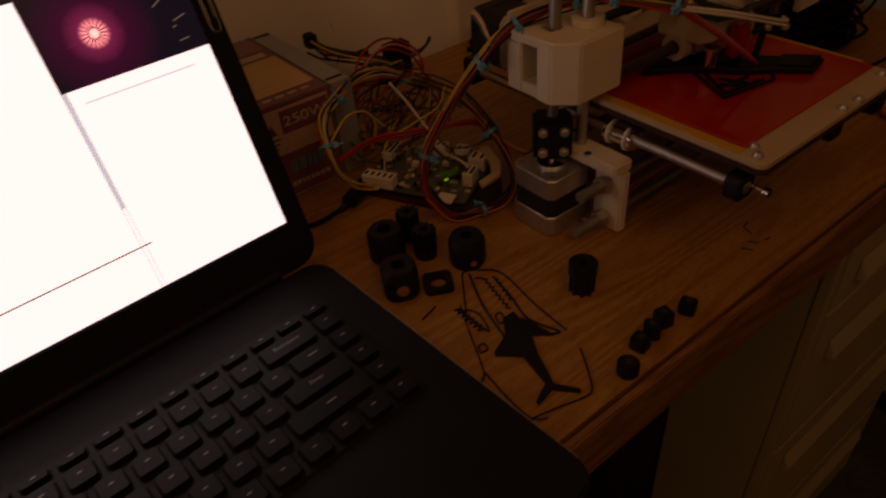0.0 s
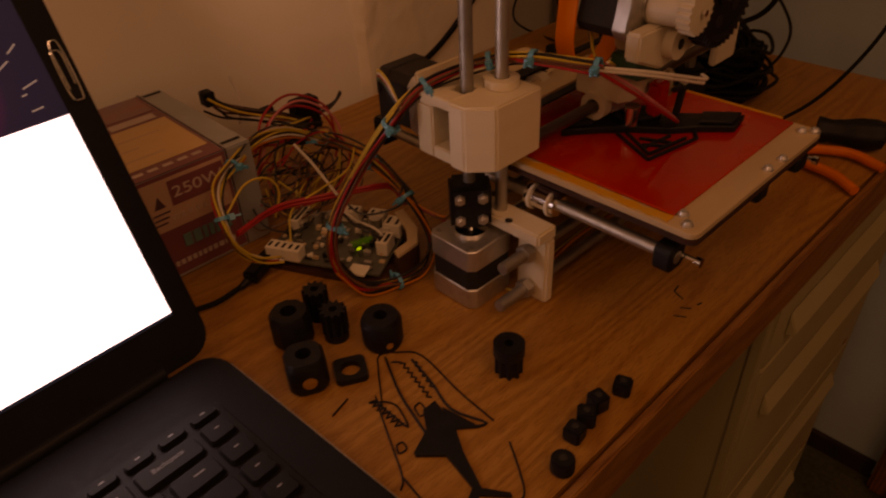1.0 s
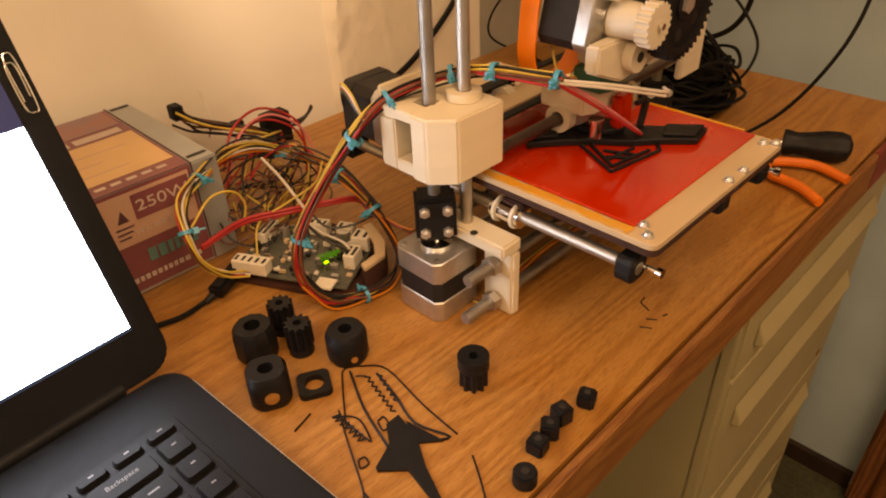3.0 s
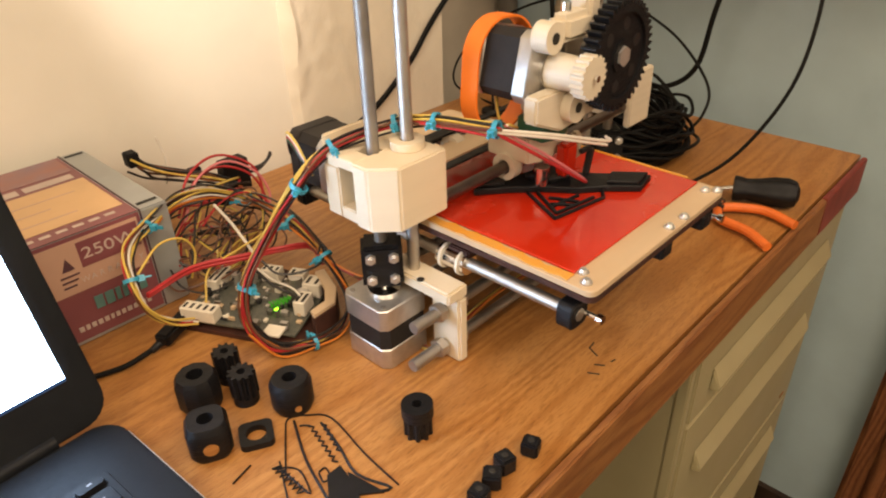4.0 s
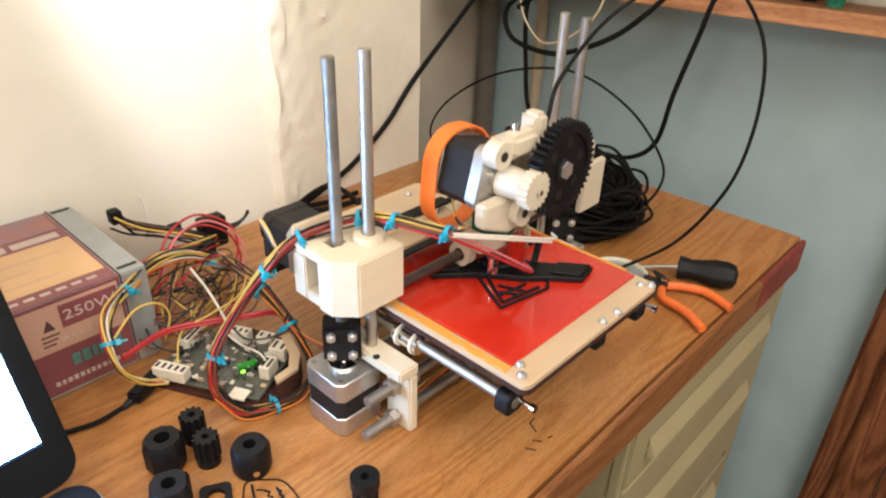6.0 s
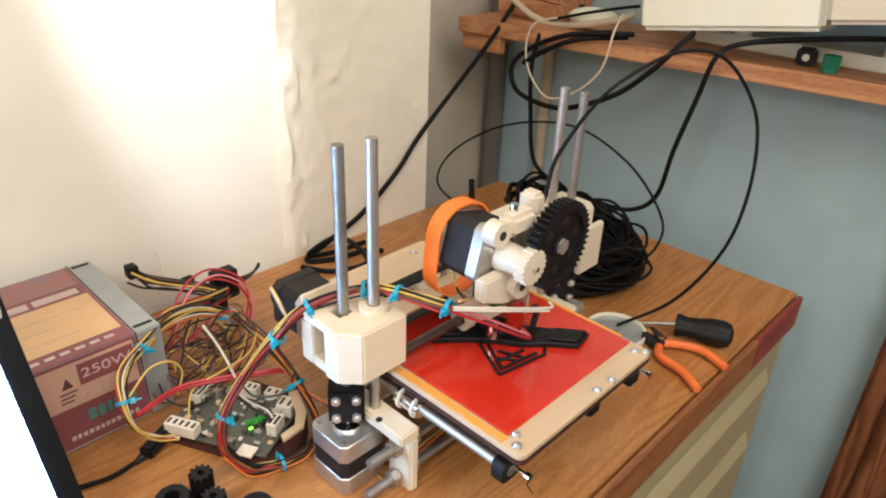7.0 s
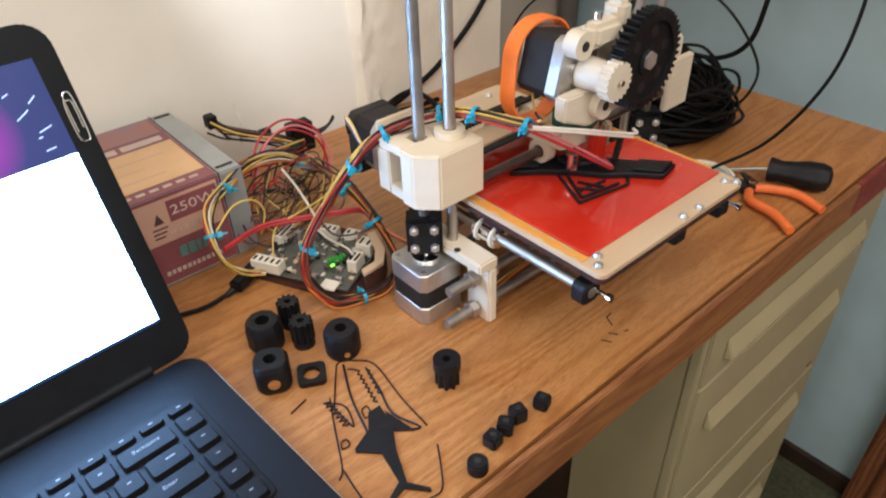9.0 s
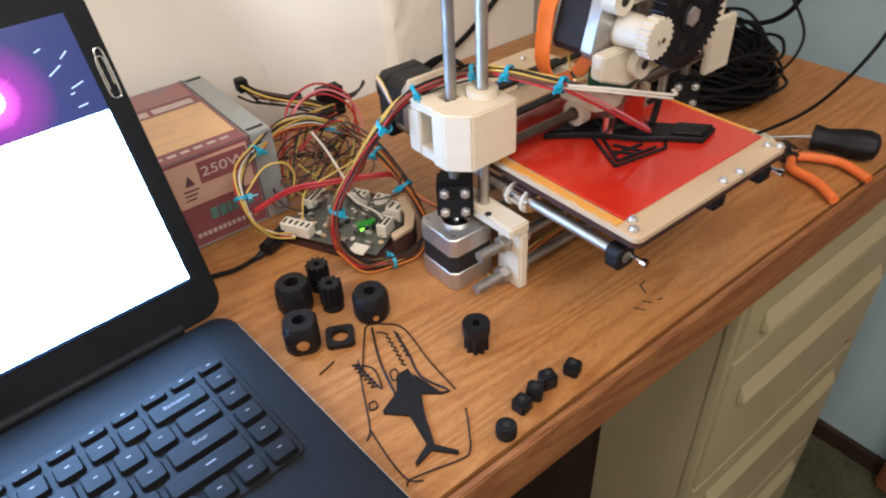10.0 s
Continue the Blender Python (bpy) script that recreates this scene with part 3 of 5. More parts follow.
def tower(cx, cy, bx, by, side, parent, top):
    """A corner of the frame: motor on the desk, bracket over it, lift screw and guide rod. side is 1 where the foot stands toward +x of the motor."""
    motor(cx, cy, 0.7502, parent, length=0.0485)
    coupler(cx, cy, 0.8055, parent)
    part("lift_screw", rods(((cx, cy, 0.836), (cx, cy, top - 0.004), 0.0041, 16)), DARK_STEEL, parent, "dull threaded lift screw")
    part("guide_rod", rods(((bx, by, 0.806), (bx, by, top), 0.0041, 20)), STEEL, parent, "ground steel guide rod")
    x0, x1 = (cx + 0.008, cx + 0.0270) if side > 0 else (cx - 0.0270, cx - 0.008)
    bracket = part("frame_bracket", soft_box(x0, x1, by - 0.040, by + 0.028, 0.803, 0.8125, 0.0015), CREAM_PLASTIC, parent, "cream printed frame bracket")
    fx = x1 - 0.0090 if side > 0 else x0
    part("foot", soft_box(fx, fx + 0.0090, by - 0.040, by - 0.014, 0.7502, 0.8028, 0.0018), CREAM_PLASTIC, bracket)
    part("foot", soft_box(fx, fx + 0.0090, by + 0.030, by + 0.050, 0.7502, 0.8028, 0.0018), CREAM_PLASTIC, bracket)
    part("bolt_hole", rods(((cx + 0.010 * side, by - 0.0135, 0.8124), (cx + 0.010 * side, by - 0.0135, 0.8129), 0.0026, 14)), DARK_GAP, bracket)
    return bracket


near = tower(0.438, 0.932, 0.4555, 0.920, 1, printer, 1.027)
far = tower(0.700, 0.924, 0.686, 0.9355, -1, printer, 1.018)
for z, y, x0 in ((0.7905, 0.8935, 0.427), (0.7610, 0.8935, 0.424)):
    r = part("threaded_rod", rods(((x0, y, z), (0.705, y, z), 0.0041, 16)), DARK_STEEL, printer, "threaded steel frame rod")
    for x in (0.4505, 0.4705):
        part("nut", rods(((x - 0.003, y, z), (x + 0.003, y, z), 0.0068, 6)), STEEL, r)
    for k in range(int((0.448 - x0) / 0.0022)):
        part("thread", rods(((x0 + 0.001 + k * 0.0022, y, z), (x0 + 0.0021 + k * 0.0022, y, z), 0.0044, 12)), DARK_STEEL, r)
for z, y in ((0.785, 0.965), (0.760, 0.965)):
    part("threaded_rod", rods(((0.46, y, z), (0.705, y, z), 0.0041, 14)), DARK_STEEL, printer, "threaded steel frame rod")


def lift_end(x0, x1, y0, y1, z0, z1, parent, material, chamfer, flip=False):
    """The printed block that climbs the rods, with a chamfered corner, collars and a window in its side."""
    c = chamfer
    out = [(x0, y1), (x0, y0 + c), (x0 + c * 0.95, y0), (x1, y0), (x1, y1)]
    if flip:
        out = [(x0, y1), (x0, y0), (x1 - c, y0), (x1, y0 + c), (x1, y1)]
    body = part("lift_block", bevelled(prism(out, z0, z1), 0.0013, 2), material, parent, "cream printed carriage block")
    return body


block = lift_end(0.4165, 0.470, 0.9005, 0.9275, 0.858, 0.900, printer, CREAM_PLASTIC, 0.014)
part("pocket_floor", soft_box(0.4185, 0.470, 0.9277, 0.9430, 0.8582, 0.8665, 0.0008), CREAM_PLASTIC, block)
for x, y in ((0.4555, 0.920),):
    part("collar", ring([(x + a, y + b) for a, b in circle(0.0108, 24)], [(x + a, y + b) for a, b in circle(0.0047, 24)], 0.9003, 0.9055), CREAM_PLASTIC, block)
part("outer_wall", soft_box(0.4185, 0.456, 0.9432, 0.9570, 0.8582, 0.8925, 0.0010), CREAM_PLASTIC, block)
part("top_plate", bevelled(ring([(0.4185, 0.9278), (0.470, 0.9278), (0.470, 0.9570), (0.4185, 0.9570)], [(0.438 + a, 0.9360 + b) for a, b in ((-0.0058, -0.0070), (0.0058, -0.0070), (0.0058, 0.0050), (-0.0058, 0.0050))], 0.8928, 0.8996), 0.0008, 1), CREAM_PLASTIC, block)
part("back_wall", soft_box(0.4600, 0.4695, 0.9280, 0.9428, 0.8668, 0.8925, 0.0006), CREAM_PLASTIC, block)
part("screw", rods(((0.4245, 0.9475, 0.8718), (0.4435, 0.9475, 0.8718), 0.0028, 10)), DARK_STEEL, block)
# the motor that draws the extruder along, lying behind the block
motor(0, 0, 0, printer, Matrix.Translation((0.4425, 1.0, 0.882)) @ Matrix.Rotation(radians(90), 4, "X"), 0.040, 0.0385, dark=True)
part("mount_plate", soft_box(0.421, 0.464, 0.9574, 0.9596, 0.863, 0.909, 0.001), CREAM_PLASTIC, printer)

far_block = lift_end(0.676, 0.722, 0.905, 0.950, 0.858, 0.908, printer, WHITE_PLASTIC, 0.010, True)
part("side_plate", soft_box(0.690, 0.723, 0.8985, 0.9045, 0.846, 0.893, 0.0012), WHITE_PLASTIC, far_block)

# two rods and a toothed belt from end to end
for y, z in ((0.9065, 0.8635), (0.957, 0.8635)):
    part("guide_rod", rods(((0.462, y, z), (0.690, y, z), 0.0041, 20)), ROD_DARK, printer, "dark steel guide rod")
belt = part("toothed_belt", soft_box(0.472, 0.690, 0.9575, 0.9640, 0.8740, 0.8757, 0.0003), BLACK_SMOOTH, printer, "black toothed drive belt")
part("belt_teeth", soft_box(0.472, 0.690, 0.9230, 0.9300, 0.8700, 0.8716, 0.0003), BLACK_SMOOTH, belt)
strip = part("rail_strip", soft_box(0.471, 0.600, 0.9345, 0.9560, 0.8679, 0.8699, 0.0004), PLYWOOD, printer, "pale plywood strip beside the belt")
for k in range(26):
    part("notch", soft_box(0.474 + k * 0.0048, 0.4762 + k * 0.0048, 0.9561, 0.9578, 0.8679, 0.8698, 0.0003, 1), PLYWOOD, strip)
rack = part("belt_clamp", soft_box(0.470, 0.585, 0.968, 0.975, 0.868, 0.872, 0.0006), BLACK_SMOOTH, printer, "black toothed rack strip")
tooth = None
for k in range(30):
    x = 0.472 + k * 0.0037
    if tooth is None:
        tooth = part("tooth", soft_box(-0.0009, 0.0009, -0.0035, 0.0, -0.002, 0.002, 0.0002, 1), BLACK_SMOOTH, rack, local=True)
        t = tooth
    else:
        t = new("tooth", tooth.data)
        t.parent = rack
    t.location = (x, 0.9678, 0.870)

# the print bed on its sliding rods
bed = part("print_bed", bevelled(prism([(x + 0.5495, y + 0.9185 + DY) for x, y in rounded(0.168, 0.262, 0.006)], 0.8412, 0.8452), 0.0004, 1), PLYWOOD, printer, "pale plywood print bed")
part("burnt_layer", prism([(x + 0.5495, y + 0.9185 + DY) for x, y in rounded(0.1686, 0.2626, 0.006)], 0.8375, 0.8410), BURNT_EDGE, bed, "laser-burnt dark underside of the bed")
part("red_plate", soft_box(0.4752, 0.6300, 0.8065 + DY, 0.9570 + DY, 0.8453, 0.8470, 0.0004, 1), RED_FILM, bed, "glossy red print surface")


def tape_edge():
    rng = random.Random(8)
    ys = [0.8060 + DY + i * 0.0061 for i in range(26)]
    left = [(0.4664 + rng.uniform(0, 0.0022), y) for y in ys]
    right = [(0.4735 + rng.uniform(-0.0016, 0.0014), y) for y in reversed(ys)]
    return prism(list(reversed(left + right)), 0.8454, 0.8462)


part("amber_tape", tape_edge(), AMBER_TAPE, bed, "wrinkled amber heat tape", smooth=False)
part("amber_tape", soft_box(0.6302, 0.6332, 0.815 + DY, 0.955 + DY, 0.8454, 0.8474, 0.0004), AMBER_TAPE, bed, "wrinkled amber heat tape")
for x, y in ((0.480, 0.8045), (0.4725, 0.7975), (0.5595, 0.7925), (0.5775, 0.7915), (0.6225, 0.7985), (0.6275, 0.7920), (0.500, 1.0360), (0.553, 1.036), (0.606, 1.036)):
    bolt((x, y + DY - 0.001, 0.8453), bed)
for x0 in (0.505, 0.565):
    part("wire_slot", soft_box(x0, x0 + 0.035, 0.996 + DY, 1.004 + DY, 0.8450, 0.8456, 0.0002), BURNT_EDGE, bed, "dark slot cut in the plywood")
for x in (0.4720, 0.6300):
    r = part("bed_rod", rods(((x, 0.7995, 0.8225), (x, 1.0615, 0.8225), 0.0041, 20)), STEEL, printer, "polished steel bed rod")
    part("end_clip", bevelled(prism([(a + x, b + 0.8225) for a, b in rounded(0.0180, 0.0180, 0.005, 3)], -0.0055, 0.0055, Matrix.Translation((0, 0.8055, 0)) @ Matrix(((1, 0, 0, 0), (0, 0, 1, 0), (0, 1, 0, 0), (0, 0, 0, 1)))), 0.001, 1), BLACK_PLASTIC, r, "black printed rod clip")
    part("end_clip", soft_box(x - 0.010, x + 0.010, 1.0497, 1.0615, 0.812, 0.8350, 0.002), BLACK_PLASTIC, r, "black printed rod clip")
    part("clip_screw", rods(((x + 0.004, 0.7990, 0.8225), (x + 0.004, 0.7890, 0.8225), 0.0016, 10), ((x + 0.004, 0.7905, 0.8225), (x + 0.004, 0.7870, 0.8225), 0.0030, 12)), CHROME, r)
    part("bearing", rods(((x, 0.8850, 0.8215), (x, 0.9090, 0.8215), 0.0075, 20)), CHROME, r, "polished linear bearing")
    for y in (0.8895, 0.9045):
        part("bearing_tie", ring([(a + x, b + 0.8215) for a, b in circle(0.0091, 20)], [(a + x, b + 0.8215) for a, b in circle(0.0078, 20)], -0.0010, 0.0010, Matrix.Translation((0, y, 0)) @ Matrix(((1, 0, 0, 0), (0, 0, 1, 0), (0, 1, 0, 0), (0, 0, 0, 1)))), CONNECTOR, r, "white cable tie")
for x, y in ((0.560, 0.7955), (0.613, 0.7935)):
    bm = bmesh.new()
    box(bm, x - 0.007, x + 0.007, y - 0.004, y + 0.013, 0.8225, 0.8350)
    part("bed_foot", bevelled(bm, 0.002, 1), BLACK_PLASTIC, bed, "black clip under the bed")
part("cross_bar", soft_box(0.47, 0.63, 0.884, 0.902, 0.8255, 0.8315, 0.001), BURNT_EDGE, printer)
part("cross_bar", soft_box(0.47, 0.63, 0.955, 0.975, 0.8255, 0.8315, 0.001), BURNT_EDGE, printer)

# the extruder riding on the rods
SWAP = Matrix(((1, 0, 0, 0), (0, 0, -1, 0), (0, 1, 0, 0), (0, 0, 0, 1)))
ax, az = 0.526, 0.9405
TURN14 = Matrix.Rotation(radians(14), 4, "Y")
extruder_motor = motor(0, 0, 0, printer, Matrix.Translation((ax, 0.9125, az)) @ TURN14 @ Matrix.Rotation(radians(90), 4, "X"), 0.0445, name="extruder_motor")
bandform = ring(rounded(0.0565, 0.0730, 0.0250, 10), rounded(0.0537, 0.0702, 0.0238, 10), -0.0065, 0.0065, Matrix.Translation((ax, 0.9070, az - 0.0095)) @ Matrix.Rotation(radians(5), 4, "Y") @ SWAP)
part("rubber_band", bandform, ORANGE_BAND, printer, "wide orange rubber band round the motor")
body = part("extruder_body", bevelled(prism([(0.500, 0.931), (0.500, 0.915), (0.527, 0.9035), (0.566, 0.9075), (0.566, 0.931)], 0.0, 0.0100, Matrix.Translation((0, 0.8670, 0)) @ SWAP), 0.0014, 2), WHITE_PLASTIC, printer, "ivory printed extruder body")
part("lower_lug", rods(((0.533, 0.8500, 0.9190), (0.533, 0.8568, 0.9190), 0.0095, 22)), WHITE_PLASTIC, body)
part("bolt_hole", rods(((0.533, 0.8498, 0.9190), (0.533, 0.8494, 0.9190), 0.0032, 14)), DARK_GAP, body)
part("back_block", soft_box(0.540, 0.578, 0.8672, 0.9000, 0.903, 0.955, 0.002), WHITE_PLASTIC, body)
part("hinge_lug", rods(((0.5135, 0.8560, 0.9630), (0.5135, 0.8670, 0.9630), 0.0090, 22)), WHITE_PLASTIC, body)
part("bolt_hole", rods(((0.5135, 0.8558, 0.9630), (0.5135, 0.8554, 0.9630), 0.0033, 14)), DARK_GAP, body)
part("idler_arm", soft_box(0.5200, 0.5480, 0.8530, 0.8680, 0.9585, 0.9740, 0.0035), WHITE_PLASTIC, body)
part("idler_arm", soft_box(0.5470, 0.5600, 0.8560, 0.8720, 0.9650, 0.9820, 0.0030), WHITE_PLASTIC, body)
part("spring_bolt", rods(((0.531, 0.862, 0.974), (0.531, 0.862, 0.9795), 0.003, 12)), CHROME, body)
pinion = part("small_gear", prism(cogs(0.0132, 0.0016, 19), 0.0, 0.0085, Matrix.Translation((ax + 0.002, 0.8465, az)) @ SWAP), WHITE_PLASTIC, printer, "ivory printed pinion gear", smooth=False)
part("hub", rods(((ax + 0.002, 0.8467, az), (ax + 0.001, 0.8660, az), 0.0102, 28, 0.0112)), WHITE_PLASTIC, pinion)
part("grub_screw", rods(((ax + 0.002, 0.8366, az), (ax + 0.002, 0.8350, az), 0.0020, 12)), CHROME, pinion)


def big_gear():
    R = 0.0335
    m = Matrix.Translation((0.560, 0.8485, 0.946)) @ SWAP
    g = part("large_gear", ring(cogs(R, 0.0038, 43), circle(R - 0.0080, 172), 0.0, 0.0100, m), BLACK_PLASTIC, printer, "large black printed gear", smooth=False)
    part("web", ring(circle(R - 0.0078, 48), circle(0.0085, 48), 0.0020, 0.0080, m), BLACK_PLASTIC, g)
    part("hub", rods((m @ Vector((0, 0, -0.002)), m @ Vector((0, 0, 0.0095)), 0.0100, 24)), BLACK_PLASTIC, g)
    part("hub_bolt", rods((m @ Vector((0, 0, 0.0093)), m @ Vector((0, 0, 0.0112)), 0.0062, 6)), SCREW_STEEL, g)
    for k in range(6):
        a = radians(60 * k + 20)
        p = Vector((0.0185 * math.cos(a), 0.0185 * math.sin(a), 0))
        part("web_hole", rods((m @ (p + Vector((0, 0, 0.0080))), m @ (p + Vector((0, 0, 0.0083))), 0.0038, 18)), CHIP, g)
    part("hobbed_bolt", rods(((0.560, 0.8490, 0.946), (0.560, 0.9050, 0.946), 0.004, 12)), STEEL, g)


big_gear()
carriage = part("extruder_carriage", bevelled(prism([(0.5360, 0.8890), (0.5460, 0.8840), (0.5760, 0.8840), (0.5760, 0.9240), (0.5360, 0.9240)], 0.8690, 0.8880), 0.0012, 2), WHITE_PLASTIC, printer, "ivory printed carriage on the rods")
ALONG_X = Matrix(((0, 0, 1, 0), (1, 0, 0, 0), (0, 1, 0, 0), (0, 0, 0, 1)))
for y in (0.9065, 0.957):
    for x in (0.5330, 0.5720):
        part("bushing", ring(circle(0.0098, 28), circle(0.0052, 28), 0.0, 0.0085, Matrix.Translation((x, y, 0.8635)) @ ALONG_X), WHITE_PLASTIC, carriage)
part("green_spacer", bevelled(prism([(0.534, 0.8760), (0.548, 0.8700), (0.564, 0.8760), (0.564, 0.897), (0.534, 0.897)], 0.8885, 0.9030), 0.0008, 1), GREEN_PART, printer, "dark green printed spacer")
part("hot_end", rods(((0.548, 0.8850, 0.8520), (0.548, 0.8850, 0.8650), 0.0055, 18), ((0.548, 0.8850, 0.8475), (0.548, 0.8850, 0.8521), 0.0010, 12, 0.004)), CHROME, printer, "metal print nozzle")
part("heater_wrap", soft_box(0.5580, 0.5720, 0.8720, 0.8815, 0.8560, 0.8800, 0.0020), RED_FILM, printer, "red taped heater block")
part("heater_wrap", soft_box(0.5725, 0.5800, 0.8740, 0.8810, 0.8640, 0.8840, 0.0020), PIPE_BEIGE, printer, "pale taped heater lead")
part("probe_arm", soft_box(-0.0024, 0.0024, -0.002, 0.002, 0, 0.0190, 0.0006, 2, Matrix.Translation((0.5810, 0.8700, 0.8520)) @ Matrix.Rotation(radians(14), 4, "Y")), MOTOR_BLACK, printer, "dark metal probe arm over the bed")
part("probe_arm", soft_box(0.5725, 0.5840, 0.8685, 0.8720, 0.8700, 0.8735, 0.0006), MOTOR_BLACK, printer, "dark metal probe arm over the bed")


# dark flat print lying on the red plate
star = thing("printed_plane", (0.56, 0.88, 0.848), "black plastic print with wings lying on the red plate", "plastic print")
part("wing", bevelled(prism([(0.522, 0.924), (0.510, 0.914), (0.530, 0.897), (0.545, 0.881), (0.558, 0.862), (0.574, 0.848), (0.589, 0.830), (0.610, 0.834), (0.597, 0.853), (0.585, 0.869), (0.574, 0.885), (0.569, 0.902), (0.551, 0.906), (0.537, 0.913)], 0.8472, 0.8520), 0.0007, 1), BLACK_PLASTIC, star)
part("nose", bevelled(prism([(0.547, 0.899), (0.549, 0.882), (0.566, 0.872), (0.575, 0.884), (0.567, 0.899)], 0.8521, 0.8560), 0.001, 1), BLACK_PLASTIC, star)
part("step", bevelled(prism([(0.589, 0.8325), (0.6075, 0.8355), (0.592, 0.8560), (0.5765, 0.8500)], 0.8521, 0.8545), 0.0005, 1), BLACK_PLASTIC, star)
part("step", bevelled(prism([(0.5205, 0.9215), (0.5125, 0.9145), (0.5290, 0.9020), (0.5365, 0.9085)], 0.8521, 0.8545), 0.0005, 1), BLACK_PLASTIC, star)
for p, q in (((0.5370, 0.8880), (0.5185, 0.8520)), ((0.5185, 0.8520), (0.5640, 0.8440)), ((0.5415, 0.8830), (0.5250, 0.8555)), ((0.5250, 0.8555), (0.5600, 0.8495)), ((0.5400, 0.8720), (0.5480, 0.8530)), ((0.5330, 0.8660), (0.5420, 0.8530)), ((0.5300, 0.8630), (0.5560, 0.8590)), ((0.5640, 0.8440), (0.5720, 0.8500))):
    part("outline", rods(((*p, 0.8482), (*q, 0.8482), 0.0013, 6)), BLACK_PLASTIC, star)

# power supply with its label
psu = thing("power_supply", (0.30, 1.175, 0.75), "grey steel computer power supply with a maroon and orange label", "power supply")
part("case", soft_box(0.225, 0.3755, 1.100, 1.249, 0.7503, 0.8355, 0.0012), PSU_GREY, psu)
part("lid_seam", soft_box(0.3540, 0.3552, 1.0995, 1.2495, 0.752, 0.8362, 0.0002), INK_DARK, psu)
for y0, y1 in ((1.108, 1.1115), (1.2405, 1.244)):
    part("case_slot", soft_box(0.3570, 0.3725, y0, y1, 0.8356, 0.8360, 0.0001, 1), DARK_GAP, psu)
top = part("top_label", soft_box(0.226, 0.3530, 1.1000, 1.246, 0.8357, 0.8362, 0.0001, 1), LABEL_RED, psu, "maroon top label with an orange table")
part("label_picture", soft_box(0.228, 0.3500, 1.2080, 1.245, 0.8363, 0.8365, 0.0001, 1), LABEL_DARK, top)
part("label_table", soft_box(0.238, 0.3505, 1.1170, 1.188, 0.8363, 0.8365, 0.0001, 1), LABEL_ORANGE, top)
side = part("side_label", soft_box(0.226, 0.3530, 1.0990, 1.0996, 0.754, 0.8352, 0.0001, 1), LABEL_RED, psu, "maroon side label with an orange band")
part("label_band", soft_box(0.228, 0.3505, 1.0984, 1.0988, 0.7930, 0.8325, 0.0001, 1), LABEL_SALMON, side)
part("watt_panel", soft_box(0.3060, 0.3490, 1.0978, 1.0982, 0.8105, 0.8300, 0.0001, 1), LABEL_RED, side)
FACE = Matrix(((1, 0, 0, 0), (0, 0, -1, 0), (0, 1, 0, 0), (0, 0, 0, 1)))
words("250W", 0.0120, Matrix.Translation((0.3275, 1.0977, 0.8202)) @ FACE @ Matrix.Diagonal((1.3, 1.0, 1, 1)), INK_PALE, "lettering", psu, label="pale power rating lettering")
rng = random.Random(2)
for k, letter in enumerate("WARRANTY"):
    words(letter, 0.0062, Matrix.Translation((0.3055 + 0.0058 * k, 1.0979, 0.8012)) @ FACE, INK_PALE, "lettering", psu, label="pale warranty lettering")
for row_z, x0, x1, tall, ink in ((0.7800, 0.306, 0.344, 0.0105, INK_TEAL), (0.7640, 0.290, 0.344, 0.0040, INK_PALE)):
    x = x0
    while x < x1:
        w = rng.uniform(0.0022, 0.0040) * (1.6 if tall > 0.008 else 1)
        part("print_bar", soft_box(x, x + w, 1.0970 + 0.0008, 1.0983, row_z - tall / 2, row_z + tall / 2, 0.0001, 1), ink, side)
        x += w + 0.0014
tri = [(0.2925, 0.8120), (0.3010, 0.8120), (0.29675, 0.8215)]
part("warning_mark", prism(tri, -0.0002, 0.0002, Matrix.Translation((0, 1.0980, 0)) @ FACE), INK_DARK, side)
for k in range(3):
    part("print_bar", soft_box(0.290, 0.3030 - 0.002 * k, 1.0978, 1.0983, 0.8070 - 0.004 * k, 0.8083 - 0.004 * k, 0.0001, 1), INK_DARK, side)
for k in range(9):
    part("print_bar", soft_box(0.244 + k * 0.0112, 0.2515 + k * 0.0112, 1.1075, 1.1115, 0.8362, 0.8365, 0.0001, 1), INK_PALE, top)
for k, (x0, x1) in enumerate(((0.245, 0.27), (0.274, 0.305), (0.309, 0.346))):
    part("print_bar", soft_box(x0, x1, 1.1925, 1.2030, 0.8362, 0.8365, 0.0001, 1), INK_PALE, top)
for k in range(7):
    part("print_bar", soft_box(0.243, 0.262 + 0.012 * (k % 3) + 0.05 * (k % 2), 1.1225 + k * 0.0088, 1.1245 + k * 0.0088, 0.8365, 0.8366, 0.00005, 1), LABEL_SALMON, top)

# small black printed pieces on the desk
Z = 0.7502
GROUP = "black printed pieces on the desk"


